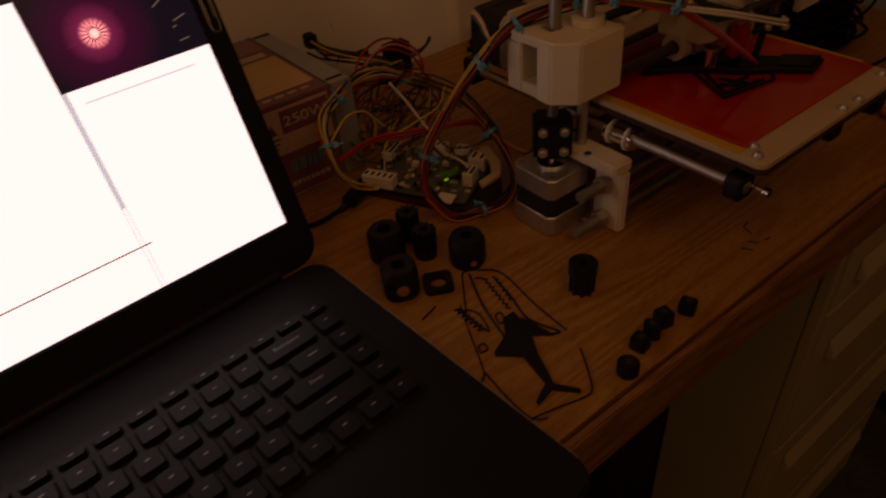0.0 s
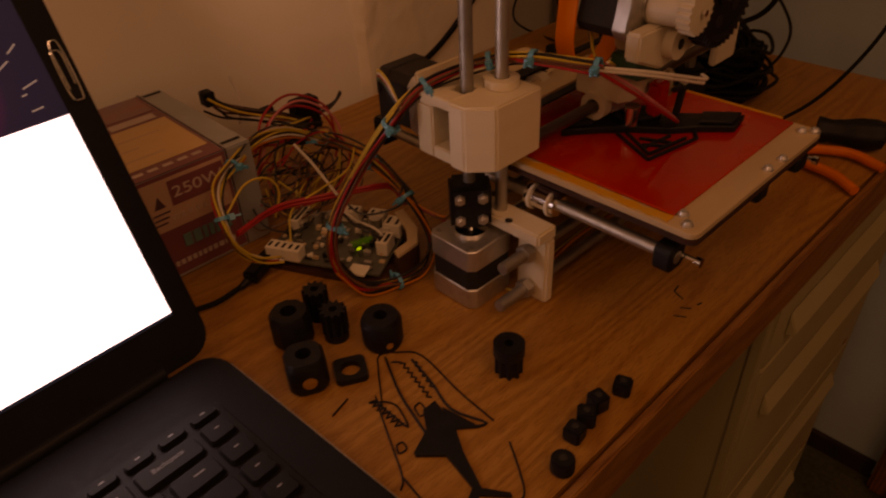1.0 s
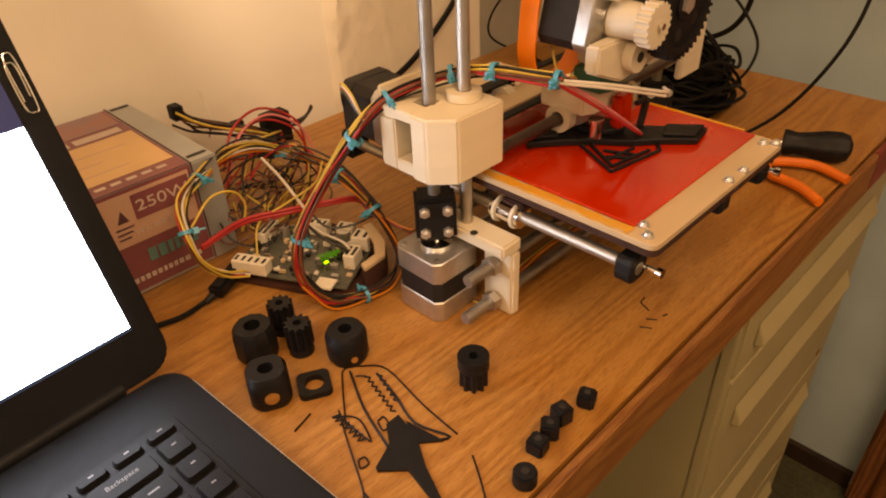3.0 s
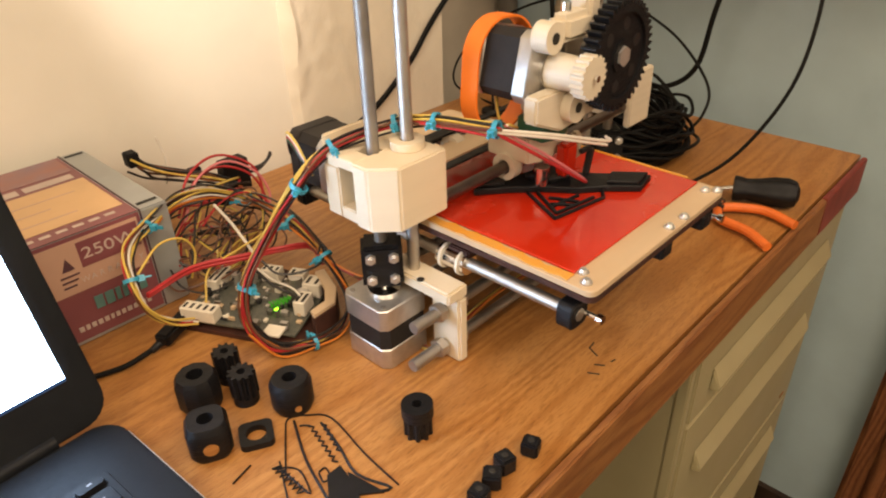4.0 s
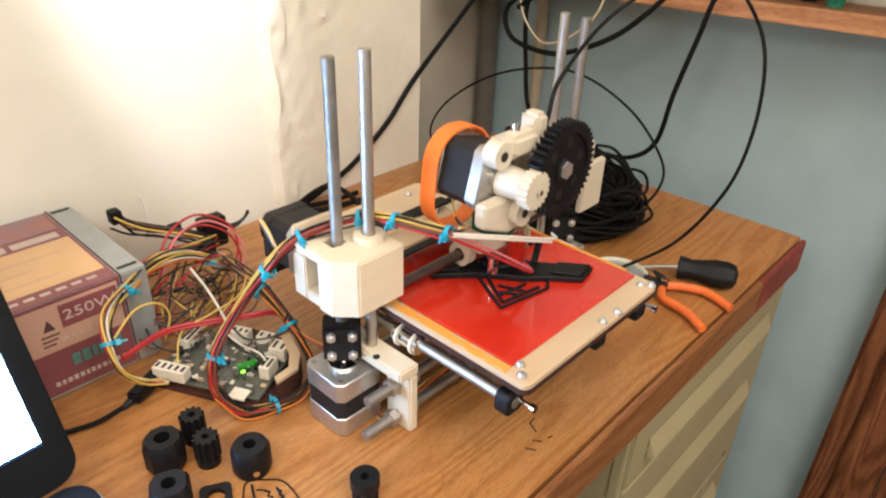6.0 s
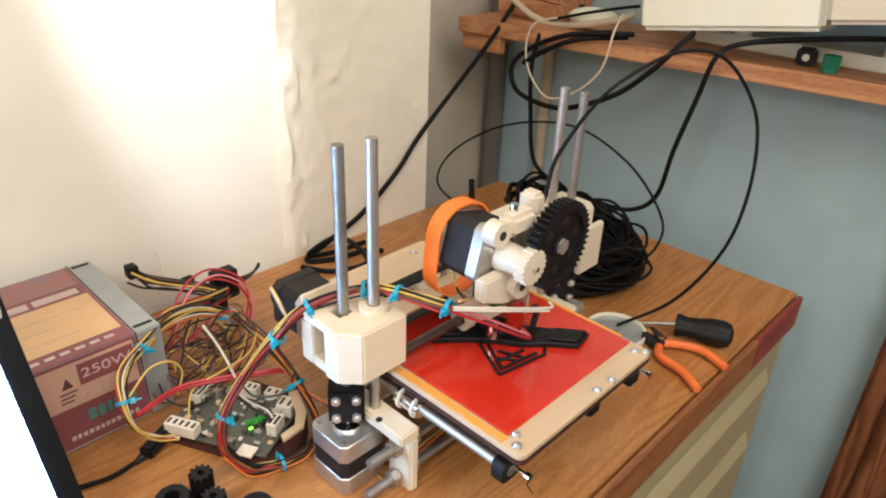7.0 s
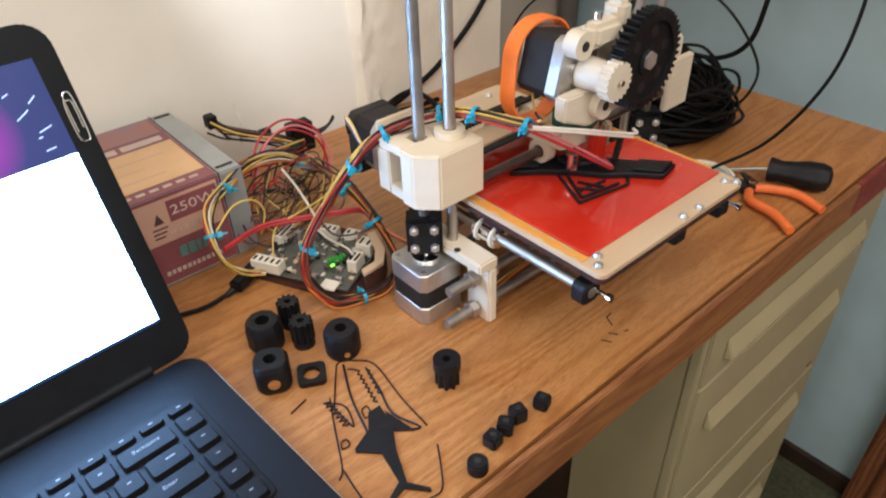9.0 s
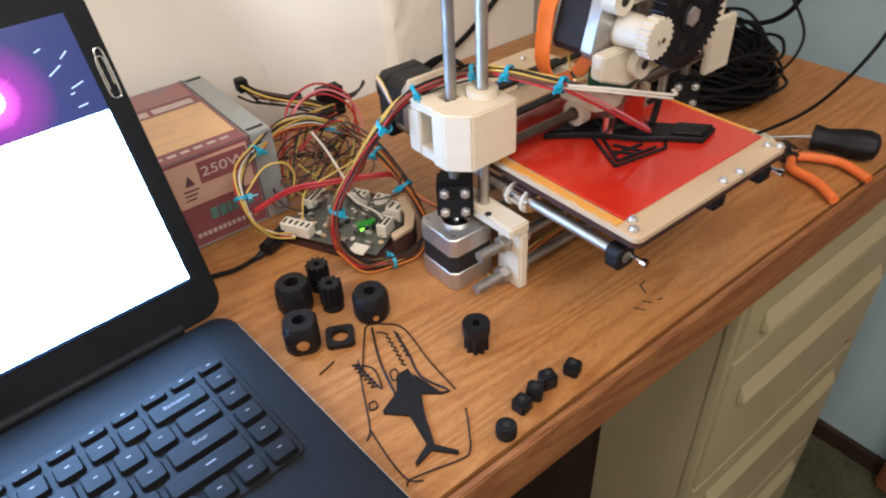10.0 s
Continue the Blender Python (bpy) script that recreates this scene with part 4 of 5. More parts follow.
def round_nut(name, x, y, r, h, hole, turn, label, sides=24, group=GROUP):
    """A stubby rounded nut with a hole down its middle and one through its side."""
    ob = thing(name, pose(x, y, Z, 0, 0, turn), label, "plastic piece", group)
    bm = bmesh.new()
    levels = ((0, 0.86), (0.18, 1.0), (0.82, 1.0), (1.0, 0.84))
    rings = []
    for u, k in levels:
        pts = circle(r * k, sides, math.pi / sides)
        if sides == 4:
            pts = rounded(2 * r * k * 0.9, 2 * r * k * 0.9, 0.003 + r * 0.28, 5)
        rings.append([bm.verts.new((a, b, u * h)) for a, b in pts])
    n = len(rings[0])
    inner = [[bm.verts.new((hole * math.cos(2 * math.pi * i / n + math.pi / 4 * (sides == 4)), hole * math.sin(2 * math.pi * i / n + math.pi / 4 * (sides == 4)), z)) for i in range(n)] for z in (h, h * 0.12)]
    loops = rings + inner
    for a, b in zip(loops, loops[1:]):
        for i in range(n):
            bm.faces.new((a[i], a[(i + 1) % n], b[(i + 1) % n], b[i]))
    bm.faces.new(list(reversed(rings[0])))
    bm.faces.new(inner[-1])
    bmesh.ops.recalc_face_normals(bm, faces=bm.faces)
    part("body", bm, BLACK_PLASTIC, ob, local=True)
    return ob


a = round_nut("round_nut", 0.316, 0.9785, 0.0140, 0.026, 0.0055, 10, "black hexagonal-sided printed nut with a central hole", 10)
b = round_nut("side_holed_cube", 0.3005, 0.9400, 0.0138, 0.025, 0.0048, -25, "black rounded cube with a round hole in top and side", 4)
# no opening here: an oak disc imitates the lit desk behind
part("side_hole", rods(((0.0, -0.0126, 0.011), (0.0, -0.0119, 0.011), 0.0044, 18)), OAK, b, "oak-coloured disc standing for the desk seen through the side hole", local=True)
c = round_nut("side_holed_barrel", 0.3555, 0.9335, 0.0135, 0.024, 0.0045, -20, "black rounded barrel with holes in top and side", 20)
part("side_hole", rods(((0.0, -0.0139, 0.008), (0.0, -0.0131, 0.008), 0.0022, 14)), OAK, c, "oak-coloured disc standing for the desk seen through the side hole", local=True)


def pinion_gear(x, y, r, h, turn, label, teeth=11):
    ob = thing("pinion_gear", pose(x, y, Z, 0, 0, turn), label, "gear", GROUP)
    part("teeth", ring(cogs(r, 0.0022, teeth), circle(0.0028, teeth * 4), 0.006, h), BLACK_PLASTIC, ob, smooth=False, local=True)
    part("collar", ring(circle(r * 0.92, 28), circle(0.0028, 28), 0, 0.0058, None), BLACK_PLASTIC, ob, local=True)
    return ob


pinion_gear(0.3420, 0.9870, 0.0088, 0.024, 5, "black printed pinion gear standing on its collar")
pinion_gear(0.3380, 0.9610, 0.0090, 0.024, 22, "black printed pinion gear standing beside another")
lone = thing("pinion_gear", pose(0.3925, 0.8570, Z, 0, 0, 8), "black printed pinion gear with its collar on top", "gear", GROUP)
part("teeth", ring(cogs(0.0088, 0.0018, 9), circle(0.003, 36), 0, 0.0150), BLACK_PLASTIC, lone, smooth=False, local=True)
part("collar", ring(circle(0.0098, 28), circle(0.003, 28), 0.0151, 0.0235), BLACK_PLASTIC, lone, local=True)

washer = thing("square_washer", pose(0.3235, 0.9275, Z, 0, 0, -28), "flat black square washer with a round hole", "washer", GROUP)
part("plate", bevelled(ring(rounded(0.0205, 0.0205, 0.004, 5), circle(0.0062, 24, math.pi / 4), 0, 0.0045), 0.0006, 1), BLACK_PLASTIC, washer, local=True)

for x, y, s, h, turn, tip in ((0.4250, 0.7965, 0.0120, 0.0115, 20, 0), (0.4050, 0.8000, 0.0122, 0.0130, -14, 0), (0.3920, 0.7985, 0.0125, 0.0120, 35, 0), (0.3785, 0.7965, 0.0122, 0.0115, 8, 0)):
    s, h = s * 0.86, h * 0.88
    ob = thing("small_cube", pose(x, y, Z, 0, 0, turn), "small black printed cube near the desk edge", "cube", "row of small black cubes")
    bm = bmesh.new()
    box(bm, -s / 2, s / 2, -s / 2, s / 2, 0, h)
    part("body", bevelled(bm, 0.0012, 2), BLACK_PLASTIC, ob, local=True)
    part("dimple", rods(((0, 0, h), (0, 0, h + 0.0004), 0.0020, 12)), DARK_GAP, ob, local=True)
ob = thing("small_disc", pose(0.3575, 0.7885, Z), "short round black printed peg at the desk edge", "peg", "row of small black cubes")
part("body", bevelled(rods(((0, 0, 0), (0, 0, 0.0100), 0.0068, 20)), 0.0012, 2), BLACK_PLASTIC, ob, local=True)
part("dimple", rods(((0, 0, 0.0100), (0, 0, 0.0104), 0.0022, 12)), DARK_GAP, ob, local=True)

# flat shark-shaped print with its loose outline strands
shark = thing("shark_print", (0.33, 0.86, 0.75), "flat black shark-shaped plastic print with loose strands round it", "plastic print")


def on_desk(points, z=0.7508):
    return [(x, y, z) for x, y in points]


BODY = [(0.3331, 0.8714, 0.7500)[:2], (0.3429, 0.8716, 0.7500)[:2], (0.3391, 0.8519, 0.7500)[:2], (0.3284, 0.8335, 0.7500)[:2], (0.3188, 0.8107, 0.7500)[:2], (0.3273, 0.7981, 0.7500)[:2], (0.3258, 0.7962, 0.7500)[:2], (0.3150, 0.8086, 0.7500)[:2], (0.3012, 0.8058, 0.7500)[:2], (0.3019, 0.8083, 0.7500)[:2], (0.3156, 0.8145, 0.7500)[:2], (0.3202, 0.8388, 0.7500)[:2], (0.3085, 0.8507, 0.7500)[:2], (0.3092, 0.8530, 0.7500)[:2], (0.3246, 0.8594, 0.7500)[:2]]
part("body", prism(list(reversed(BODY)), 0.7503, 0.7520), BLACK_PLASTIC, shark, smooth=False)
FIN = [(0.3429, 0.8651, 0.7500)[:2], (0.3475, 0.8389, 0.7500)[:2], (0.3352, 0.8495, 0.7500)[:2]]
bm = prism(FIN, 0.7503, 0.7518)
bmesh.ops.recalc_face_normals(bm, faces=bm.faces)
part("fin", bm, BLACK_PLASTIC, shark, smooth=False)
for k, line in enumerate((
        [(0.3465, 0.9215, 0.7500), (0.3326, 0.8909, 0.7500), (0.3235, 0.8591, 0.7500)],
        [(0.3570, 0.9076, 0.7500), (0.3522, 0.8844, 0.7500), (0.3457, 0.8605, 0.7500), (0.3524, 0.8384, 0.7500), (0.3385, 0.8479, 0.7500)],
        [(0.3178, 0.8900, 0.7500), (0.3366, 0.9164, 0.7500), (0.3453, 0.9257, 0.7500), (0.3557, 0.9188, 0.7500), (0.3640, 0.9053, 0.7500), (0.3588, 0.8680, 0.7500), (0.3565, 0.8368, 0.7500)],
        [(0.3514, 0.8203, 0.7500), (0.3427, 0.8067, 0.7500), (0.3325, 0.7936, 0.7500), (0.3243, 0.7928, 0.7500), (0.3085, 0.7975, 0.7500), (0.2937, 0.8012, 0.7500), (0.2890, 0.7993, 0.7500)],
        [(0.3212, 0.9009, 0.7500), (0.3096, 0.8775, 0.7500), (0.2954, 0.8474, 0.7500), (0.2888, 0.8408, 0.7500)],
        [(0.2949, 0.8467, 0.7500), (0.2918, 0.8205, 0.7500), (0.2921, 0.8025, 0.7500), (0.2988, 0.7959, 0.7500)],
        [(0.2940, 0.9074, 0.7500), (0.3082, 0.9115, 0.7500)],
        [(0.3156, 0.8988, 0.7500), (0.3231, 0.8923, 0.7500), (0.3249, 0.8839, 0.7500), (0.3194, 0.8690, 0.7500), (0.3188, 0.8825, 0.7500), (0.3186, 0.8927, 0.7500)],
        [(0.3320, 0.8777, 0.7500), (0.3364, 0.8773, 0.7500), (0.3343, 0.8703, 0.7500), (0.3294, 0.8700, 0.7500), (0.3314, 0.8769, 0.7500)],
        [(0.3067, 0.8643, 0.7500), (0.3100, 0.8633, 0.7500), (0.3085, 0.8584, 0.7500), (0.3036, 0.8591, 0.7500), (0.3061, 0.8642, 0.7500)],
        [(0.3155, 0.8109, 0.7500), (0.3017, 0.8064, 0.7500)],
        [(0.3201, 0.8096, 0.7500), (0.3268, 0.7969, 0.7500)],
        [(0.3239, 0.8229, 0.7500), (0.3298, 0.8413, 0.7500), (0.3363, 0.8543, 0.7500)])):
    part("strand", tube(on_desk([p[:2] for p in line]), 0.0006 if k not in (0, 1) else 0.0009, 5, 4), BLACK_PLASTIC, shark)

def zigzag(a, b, wide, n):
    """A jagged strand from a to b."""
    a, b = Vector((a[0], a[1], 0.7509)), Vector((b[0], b[1], 0.7509))
    side = Vector((-(b - a).y, (b - a).x, 0)).normalized() * wide
    pts = [a.lerp(b, k / n) + side * (1 if k % 2 else -1) for k in range(n + 1)]
    return tube([tuple(p) for p in pts], 0.0006, 6, 2)


for a, b, wide, n in (((0.3510, 0.9105, 0.7500), (0.3430, 0.8756, 0.7500), 0.0013, 15), ((0.3572, 0.9058, 0.7500), (0.3499, 0.8804, 0.7500), 0.0013, 11), ((0.3176, 0.8996, 0.7500), (0.3170, 0.8727, 0.7500), 0.0026, 13), ((0.3465, 0.9155, 0.7500), (0.3510, 0.9105, 0.7500), 0.0002, 2)):
    part("jagged_strand", zigzag(a, b, wide, n), BLACK_PLASTIC, shark)

# screwdriver and pliers
driver = thing("screwdriver", (0.84, 0.84, 0.7502), "screwdriver with a fat black handle and steel shaft", "screwdriver")
p0, p1 = Vector((0.8095, 0.8440, 0.7635)), Vector((0.8290, 0.7900, 0.7660))
d = (p1 - p0).normalized()
bm = bmesh.new()
prof = ((0.0, 0.0090), (0.0008, 0.0130), (0.004, 0.0128), (0.012, 0.0108), (0.022, 0.0122), (0.036, 0.0150), (0.048, 0.0152), (0.055, 0.0125), (0.058, 0.006))
frm = Matrix.Translation(p0) @ d.to_track_quat("Z", "Y").to_matrix().to_4x4()
loops = [[bm.verts.new(frm @ Vector((r * (1 + 0.05 * math.cos(6 * 2 * math.pi * k / 36)) * math.cos(2 * math.pi * k / 36), r * (1 + 0.05 * math.cos(6 * 2 * math.pi * k / 36)) * math.sin(2 * math.pi * k / 36), z))) for k in range(36)] for z, r in ((z, r * 0.9) for z, r in prof)]
for u, v in zip(loops, loops[1:]):
    for k in range(36):
        bm.faces.new((u[k], u[(k + 1) % 36], v[(k + 1) % 36], v[k]))
bm.faces.new(list(reversed(loops[0])))
bm.faces.new(loops[-1])
part("handle", bm, BLACK_SMOOTH, driver, "fat black plastic handle")
part("blade", rods((p0 + d * 0.002, p0 - d * 0.036 - Vector((0, 0, 0.009)), 0.0026, 12)), CHROME, driver, "bright steel shaft")

pliers = thing("pliers", (0.77, 0.81, 0.7502), "small pliers with orange grips lying open", "pliers")
part("grip", tube([(0.778, 0.840, 0.756), (0.786, 0.828, 0.757), (0.795, 0.805, 0.757), (0.787, 0.776, 0.756)], 0.0043, 10, 6), ORANGE_GRIP, pliers)
part("grip", tube([(0.770, 0.840, 0.756), (0.754, 0.830, 0.757), (0.748, 0.803, 0.757), (0.734, 0.780, 0.756)], 0.0043, 10, 6), ORANGE_GRIP, pliers)
part("jaw", bevelled(prism([(0.768, 0.838), (0.781, 0.836), (0.780, 0.861), (0.776, 0.864), (0.768, 0.850)], 0.7505, 0.760), 0.001, 1), MOTOR_BLACK, pliers)
part("jaw", bevelled(prism([(0.769, 0.839), (0.782, 0.838), (0.789, 0.857), (0.786, 0.861)], 0.7605, 0.763), 0.0008, 1), MOTOR_BLACK, pliers)
part("pivot", rods(((0.776, 0.842, 0.763), (0.776, 0.842, 0.765), 0.0035, 14)), CHROME, pliers)

# roll of pale tape and the coil of filament
tape = thing("tape_roll", (0.765, 0.885, 0.7502), "pale grey reel end lying flat beside the coil", "reel")
part("disc", ring([(a + 0.765, b + 0.888) for a, b in circle(0.030, 40)], [(a + 0.765, b + 0.888) for a, b in circle(0.004, 40)], 0.7503, 0.7530), PSU_GREY, tape)
part("rim", ring([(a + 0.765, b + 0.888) for a, b in circle(0.032, 40)], [(a + 0.765, b + 0.888) for a, b in circle(0.0301, 40)], 0.7503, 0.7565), DEVICE_WHITE, tape)

coil = thing("filament_coil", (0.84, 1.02, 0.7502), "loose coil of black plastic filament slumped on the desk", "filament coil")
rng = random.Random(11)
for k in range(78):
    r = 0.081 + rng.uniform(-0.017, 0.015) - 0.010 * (k / 78)
    lean = rng.uniform(-0.10, 0.10)
    cx, cy = 0.848 + rng.uniform(-0.010, 0.010), 1.008 + rng.uniform(-0.012, 0.012)
    h = 0.7525 + 0.074 * (k / 78) ** 1.1
    turn = rng.uniform(0, 6.28)
    pts = []
    for i in range(23):
        a = turn + 2 * math.pi * i / 22
        rr = r * (1 + 0.03 * math.sin(3 * a + k))
        z = h + 0.006 * math.sin(a * 2 + k) * (k / 78) + lean * 0.05 * math.sin(a) + 0.030 * (k / 78) * math.cos(a - 2.4) + 0.006 * math.sin(5 * a + 2.3 * k) * (k / 78)
        pts.append((cx + rr * 1.02 * math.cos(a), cy + rr * 0.92 * math.sin(a), max(0.7522, z)))
    part("turn", tube(pts, 0.0019, 6, 3), CABLE_BLACK, coil)

strand = thing("filament_strand", (0.61, 0.92, 0.95), "black filament looping from the extruder to the coil", "filament")
part("strand", tube([(0.5500, 0.8700, 0.955), (0.5600, 0.8594, 0.9735), (0.6200, 0.8911, 0.9846), (0.7000, 0.9083, 1.0116), (0.7400, 0.8926, 1.0367), (0.7750, 0.8760, 1.0481), (0.8000, 0.8531, 1.0440), (0.8200, 0.8317, 1.0152), (0.8250, 0.8159, 0.9787), (0.8200, 0.8087, 0.9208), (0.8100, 0.8154, 0.8614), (0.7950, 0.8458, 0.7985), (0.770, 0.890, 0.757)], 0.0017, 8, 8), CABLE_BLACK, strand)


# the laptop: own axes a (to its left), v (toward its user), up
HINGE = Vector((0.264, 0.983, 0.7765))
ANGLE = math.atan2(0.065, 1.0)
# local x runs to the laptop's left, local y toward the user
BASE = Matrix.Translation(HINGE) @ Matrix.Rotation(math.pi + ANGLE, 4, "Z")
laptop = thing("laptop", BASE, "open black laptop with a bright screen, standing on the desk", "laptop")
W, DEEP = 0.372, 0.242


def deck(w, d, r, z0, z1):
    return bevelled(prism([(x + w / 2 - 0.001, y + d / 2) for x, y in rounded(w, d, r, 6)], z0, z1), 0.0018, 2)


part("base", deck(W, DEEP, 0.016, -0.0205, 0.0), LAPTOP_BLACK, laptop, "black plastic laptop base", local=True)
for x in (0.03, 0.33):
    for y in (0.03, 0.21):
        part("foot", rods(((x, y, -0.0262), (x, y, -0.0205), 0.008, 16)), BLACK_SMOOTH, laptop, local=True)
part("keyboard_well", bevelled(prism([(x + 0.1745, y + 0.0895) for x, y in rounded(0.305, 0.1045, 0.005, 4)], 0.0001, 0.0009), 0.0003, 1), KEY_BLACK, laptop, "sunken black keyboard tray", local=True)
keymesh = {}
P, RH = 0.01885, 0.0182
LAYOUT = ((0.0095, [1] * 16), (0.0178, [1, 2] + [1] * 13), (0.0178, [1, 1.5] + [1] * 12 + [1.5]), (0.0178, [1, 2.25] + [1] * 11 + [1.75]), (0.0178, [1, 2.75] + [1] * 10 + [2.25]), (0.0178, [1, 1, 1, 1, 1, 1, 5.5, 1, 1, 1, 1.5]))
y = 0.0405
for height, units in LAYOUT:
    x = 0.0255
    for k, u in enumerate(units):
        w = u * P - 0.0030
        if x + w > 0.326:
            break
        key = (round(u, 2), height)
        if key not in keymesh:
            bm = prism(rounded(w, height - 0.0030, 0.002, 3), 0.0, 0.0030)
            for vtx in bm.verts:
                if vtx.co.z > 0.001:
                    vtx.co.x *= 1 - 0.0022 / w
                    vtx.co.y *= 1 - 0.0022 / height
            keymesh[key] = mesh("key", bm, KEY_BLACK)
            legend = bmesh.new()
            box(legend, -0.0014 if u < 1.3 else -0.005, 0.0012 if u < 1.3 else 0.001, -0.0014, -0.0004, 0.00302, 0.00312)
            keymesh[key + ("ink",)] = mesh("legend", legend, LEGEND)
        ob = new("key", keymesh[key])
        ob.parent = laptop
        ob.location = (x + w / 2, y + height / 2, 0.0010)
        written = {(0.0178, 2): "Backspace", (0.0178, 2.25): "Enter"}.get((height, u)) if k == 1 else None
        if written:
            words(written, 0.0042, Matrix.Translation((0, -0.001, 0.00304)) @ Matrix.Rotation(math.pi, 4, "Z"), LEGEND, "legend", ob, 0.00005)
        else:
            ink = new("legend", keymesh[key + ("ink",)])
            ink.parent = ob
        x += u * P
    y += height + 0.0004
# pale strip in place of the highlight on the deck's right edge
part("edge_highlight", soft_box(-0.0016, -0.0009, 0.018, 0.226, -0.0030, -0.0018, 0.0002, 1), CAST_ALU, laptop, "thin pale strip standing for the highlight along the base edge", local=True)
part("touchpad", bevelled(prism([(x + 0.17, y + 0.195) for x, y in rounded(0.095, 0.055, 0.004, 4)], 0.0001, 0.0006), 0.0002, 1), KEY_BLACK, laptop, local=True)
part("side_slot", soft_box(-0.0016, -0.0004, 0.115, 0.140, -0.008, -0.004, 0.0001, 1), DARK_GAP, laptop, local=True)
part("hinge_cover", rods(((0.03, -0.003, 0.001), (0.34, -0.003, 0.001), 0.0050, 16)), LAPTOP_BLACK, laptop, local=True)

# lid: local x to the left, local y up the lid, local z toward the viewer
LID = Matrix.Rotation(radians(20), 4, "X") @ Matrix(((1, 0, 0, 0), (0, 0, 1, 0), (0, 1, 0, 0), (0, 0, 0, 1)))


def flip(bm):
    """Mirror matters: swap the faces after the axes' change of hand."""
    bmesh.ops.reverse_faces(bm, faces=bm.faces)
    return bm


lid = new("lid", mesh("lid", flip(bevelled(prism([(x + W / 2 - 0.003, y + 0.1160) for x, y in rounded(W, 0.232, 0.016, 6)], -0.0085, 0.0), 0.0016, 2)), LAPTOP_BLACK))
lid.parent = laptop
lid.matrix_local = Matrix()
lid.data.transform(LID)
lid["label"] = "black laptop lid with a wide bezel"


def on_lid(name, x0, x1, y0, y1, z0, z1, material, label=""):
    bm = bmesh.new()
    box(bm, x0, x1, y0, y1, z0, z1)
    me = mesh(name, flip(bm), material, False)
    me.transform(LID)
    ob = new(name, me)
    ob.parent = lid
    if label:
        ob["label"] = label
    return ob


picture = on_lid("screen", 0, 0, 0, 0, 0, 0, WALLPAPER, "lit screen with a blue starburst picture")
bm = bmesh.new()
box(bm, 0.0115, 0.3550, 0.031, 0.2120, 0.0, 0.0004)
me = mesh("screen", flip(bm), WALLPAPER, False)
picture.data = me
picture.matrix_local = LID
on_lid("window", 0.0118, 0.0965, 0.0330, 0.1530, 0.0006, 0.0009, SCREEN_WHITE, "blank white program window")
on_lid("window_edge", 0.0967, 0.0990, 0.0850, 0.1530, 0.0006, 0.0010, SCREEN_EDGE)
on_lid("window", 0.0967, 0.0990, 0.0330, 0.0848, 0.0006, 0.0009, SCREEN_WHITE, "blank white program window")
on_lid("window", 0.0992, 0.3540, 0.0330, 0.2020, 0.0006, 0.0009, SCREEN_WHITE, "blank white program window")
on_lid("title_line", 0.0250, 0.0900, 0.1445, 0.1452, 0.0009, 0.0011, SCREEN_EDGE)
on_lid("line", 0.0930, 0.2500, 0.0600, 0.0607, 0.0010, 0.0012, SCREEN_LINE)
for sx, sy, ln, an in ((0.022, 0.190, 0.006, 35), (0.030, 0.183, 0.009, 28), (0.022, 0.172, 0.008, 15), (0.034, 0.196, 0.004, 20), (0.0265, 0.168, 0.0025, 10), (0.024, 0.160, 0.006, 5)):
    bm = bmesh.new()
    box(bm, -ln / 2, ln / 2, -0.0004, 0.0004, 0, 0.0002, Matrix.Translation((sx, sy, 0.0006)) @ Matrix.Rotation(radians(-an), 4, "Z"))
    me = mesh("light_streak", flip(bm), STREAK, False)
    me.transform(LID)
    ob = new("light_streak", me)
    ob.parent = lid

for k in range(18):
    a, ln = 2 * math.pi * k / 18 + 0.15, 0.012 + 0.007 * ((k * 7) % 5) / 4
    bm = bmesh.new()
    tip = [bm.verts.new((0.069 + r * math.cos(a + s), 0.177 + r * math.sin(a + s), 0.0006)) for r, s in ((0.0025, -0.16), (ln, 0.0), (0.0025, 0.16))]
    bm.faces.new(tip)
    me = mesh("star_ray", flip(bm), RAY_PINK, False)
    me.transform(LID)
    ob = new("star_ray", me)
    ob.parent = lid

clip = thing("paper_clip", BASE @ LID @ Matrix.Translation((0.0035, 0.174, 0.0012)), "bright steel paper clip on the bezel of the laptop", "paper clip")
part("wire", tube([(0.0022, -0.010, 0), (0.0022, 0.011, 0), (0.0, 0.0145, 0), (-0.0026, 0.011, 0), (-0.0026, -0.013, 0), (0, -0.016, 0.0004), (0.0034, -0.013, 0.0008), (0.0034, 0.007, 0.0008), (0.0010, 0.0095, 0.0008), (-0.0014, 0.007, 0.0008), (-0.0014, -0.008, 0.0008)], 0.00055, 6, 5), CHROME, clip, local=True)


# controller board in its plywood tray
board = thing("controller_board", (0.40, 1.03, 0.7502), "dark circuit board with white plugs and a lit green lamp", "circuit board")
TRAY = [(0.3490, 1.0600), (0.3850, 0.9870), (0.4060, 0.9740), (0.4270, 0.9760), (0.4400, 0.9900), (0.4560, 1.0350), (0.4420, 1.0750), (0.3900, 1.0950)]
part("tray", prism(TRAY, 0.7503, 0.7540), BURNT_EDGE, board, smooth=False)
part("tray_wall", bevelled(prism([(0.4060, 0.9740), (0.4270, 0.9760), (0.4400, 0.9900), (0.4500, 1.0180), (0.4420, 1.0200), (0.4330, 0.9960), (0.4230, 0.9830), (0.4080, 0.9810)], 0.7541, 0.7700), 0.0006, 1), BURNT_EDGE, board)
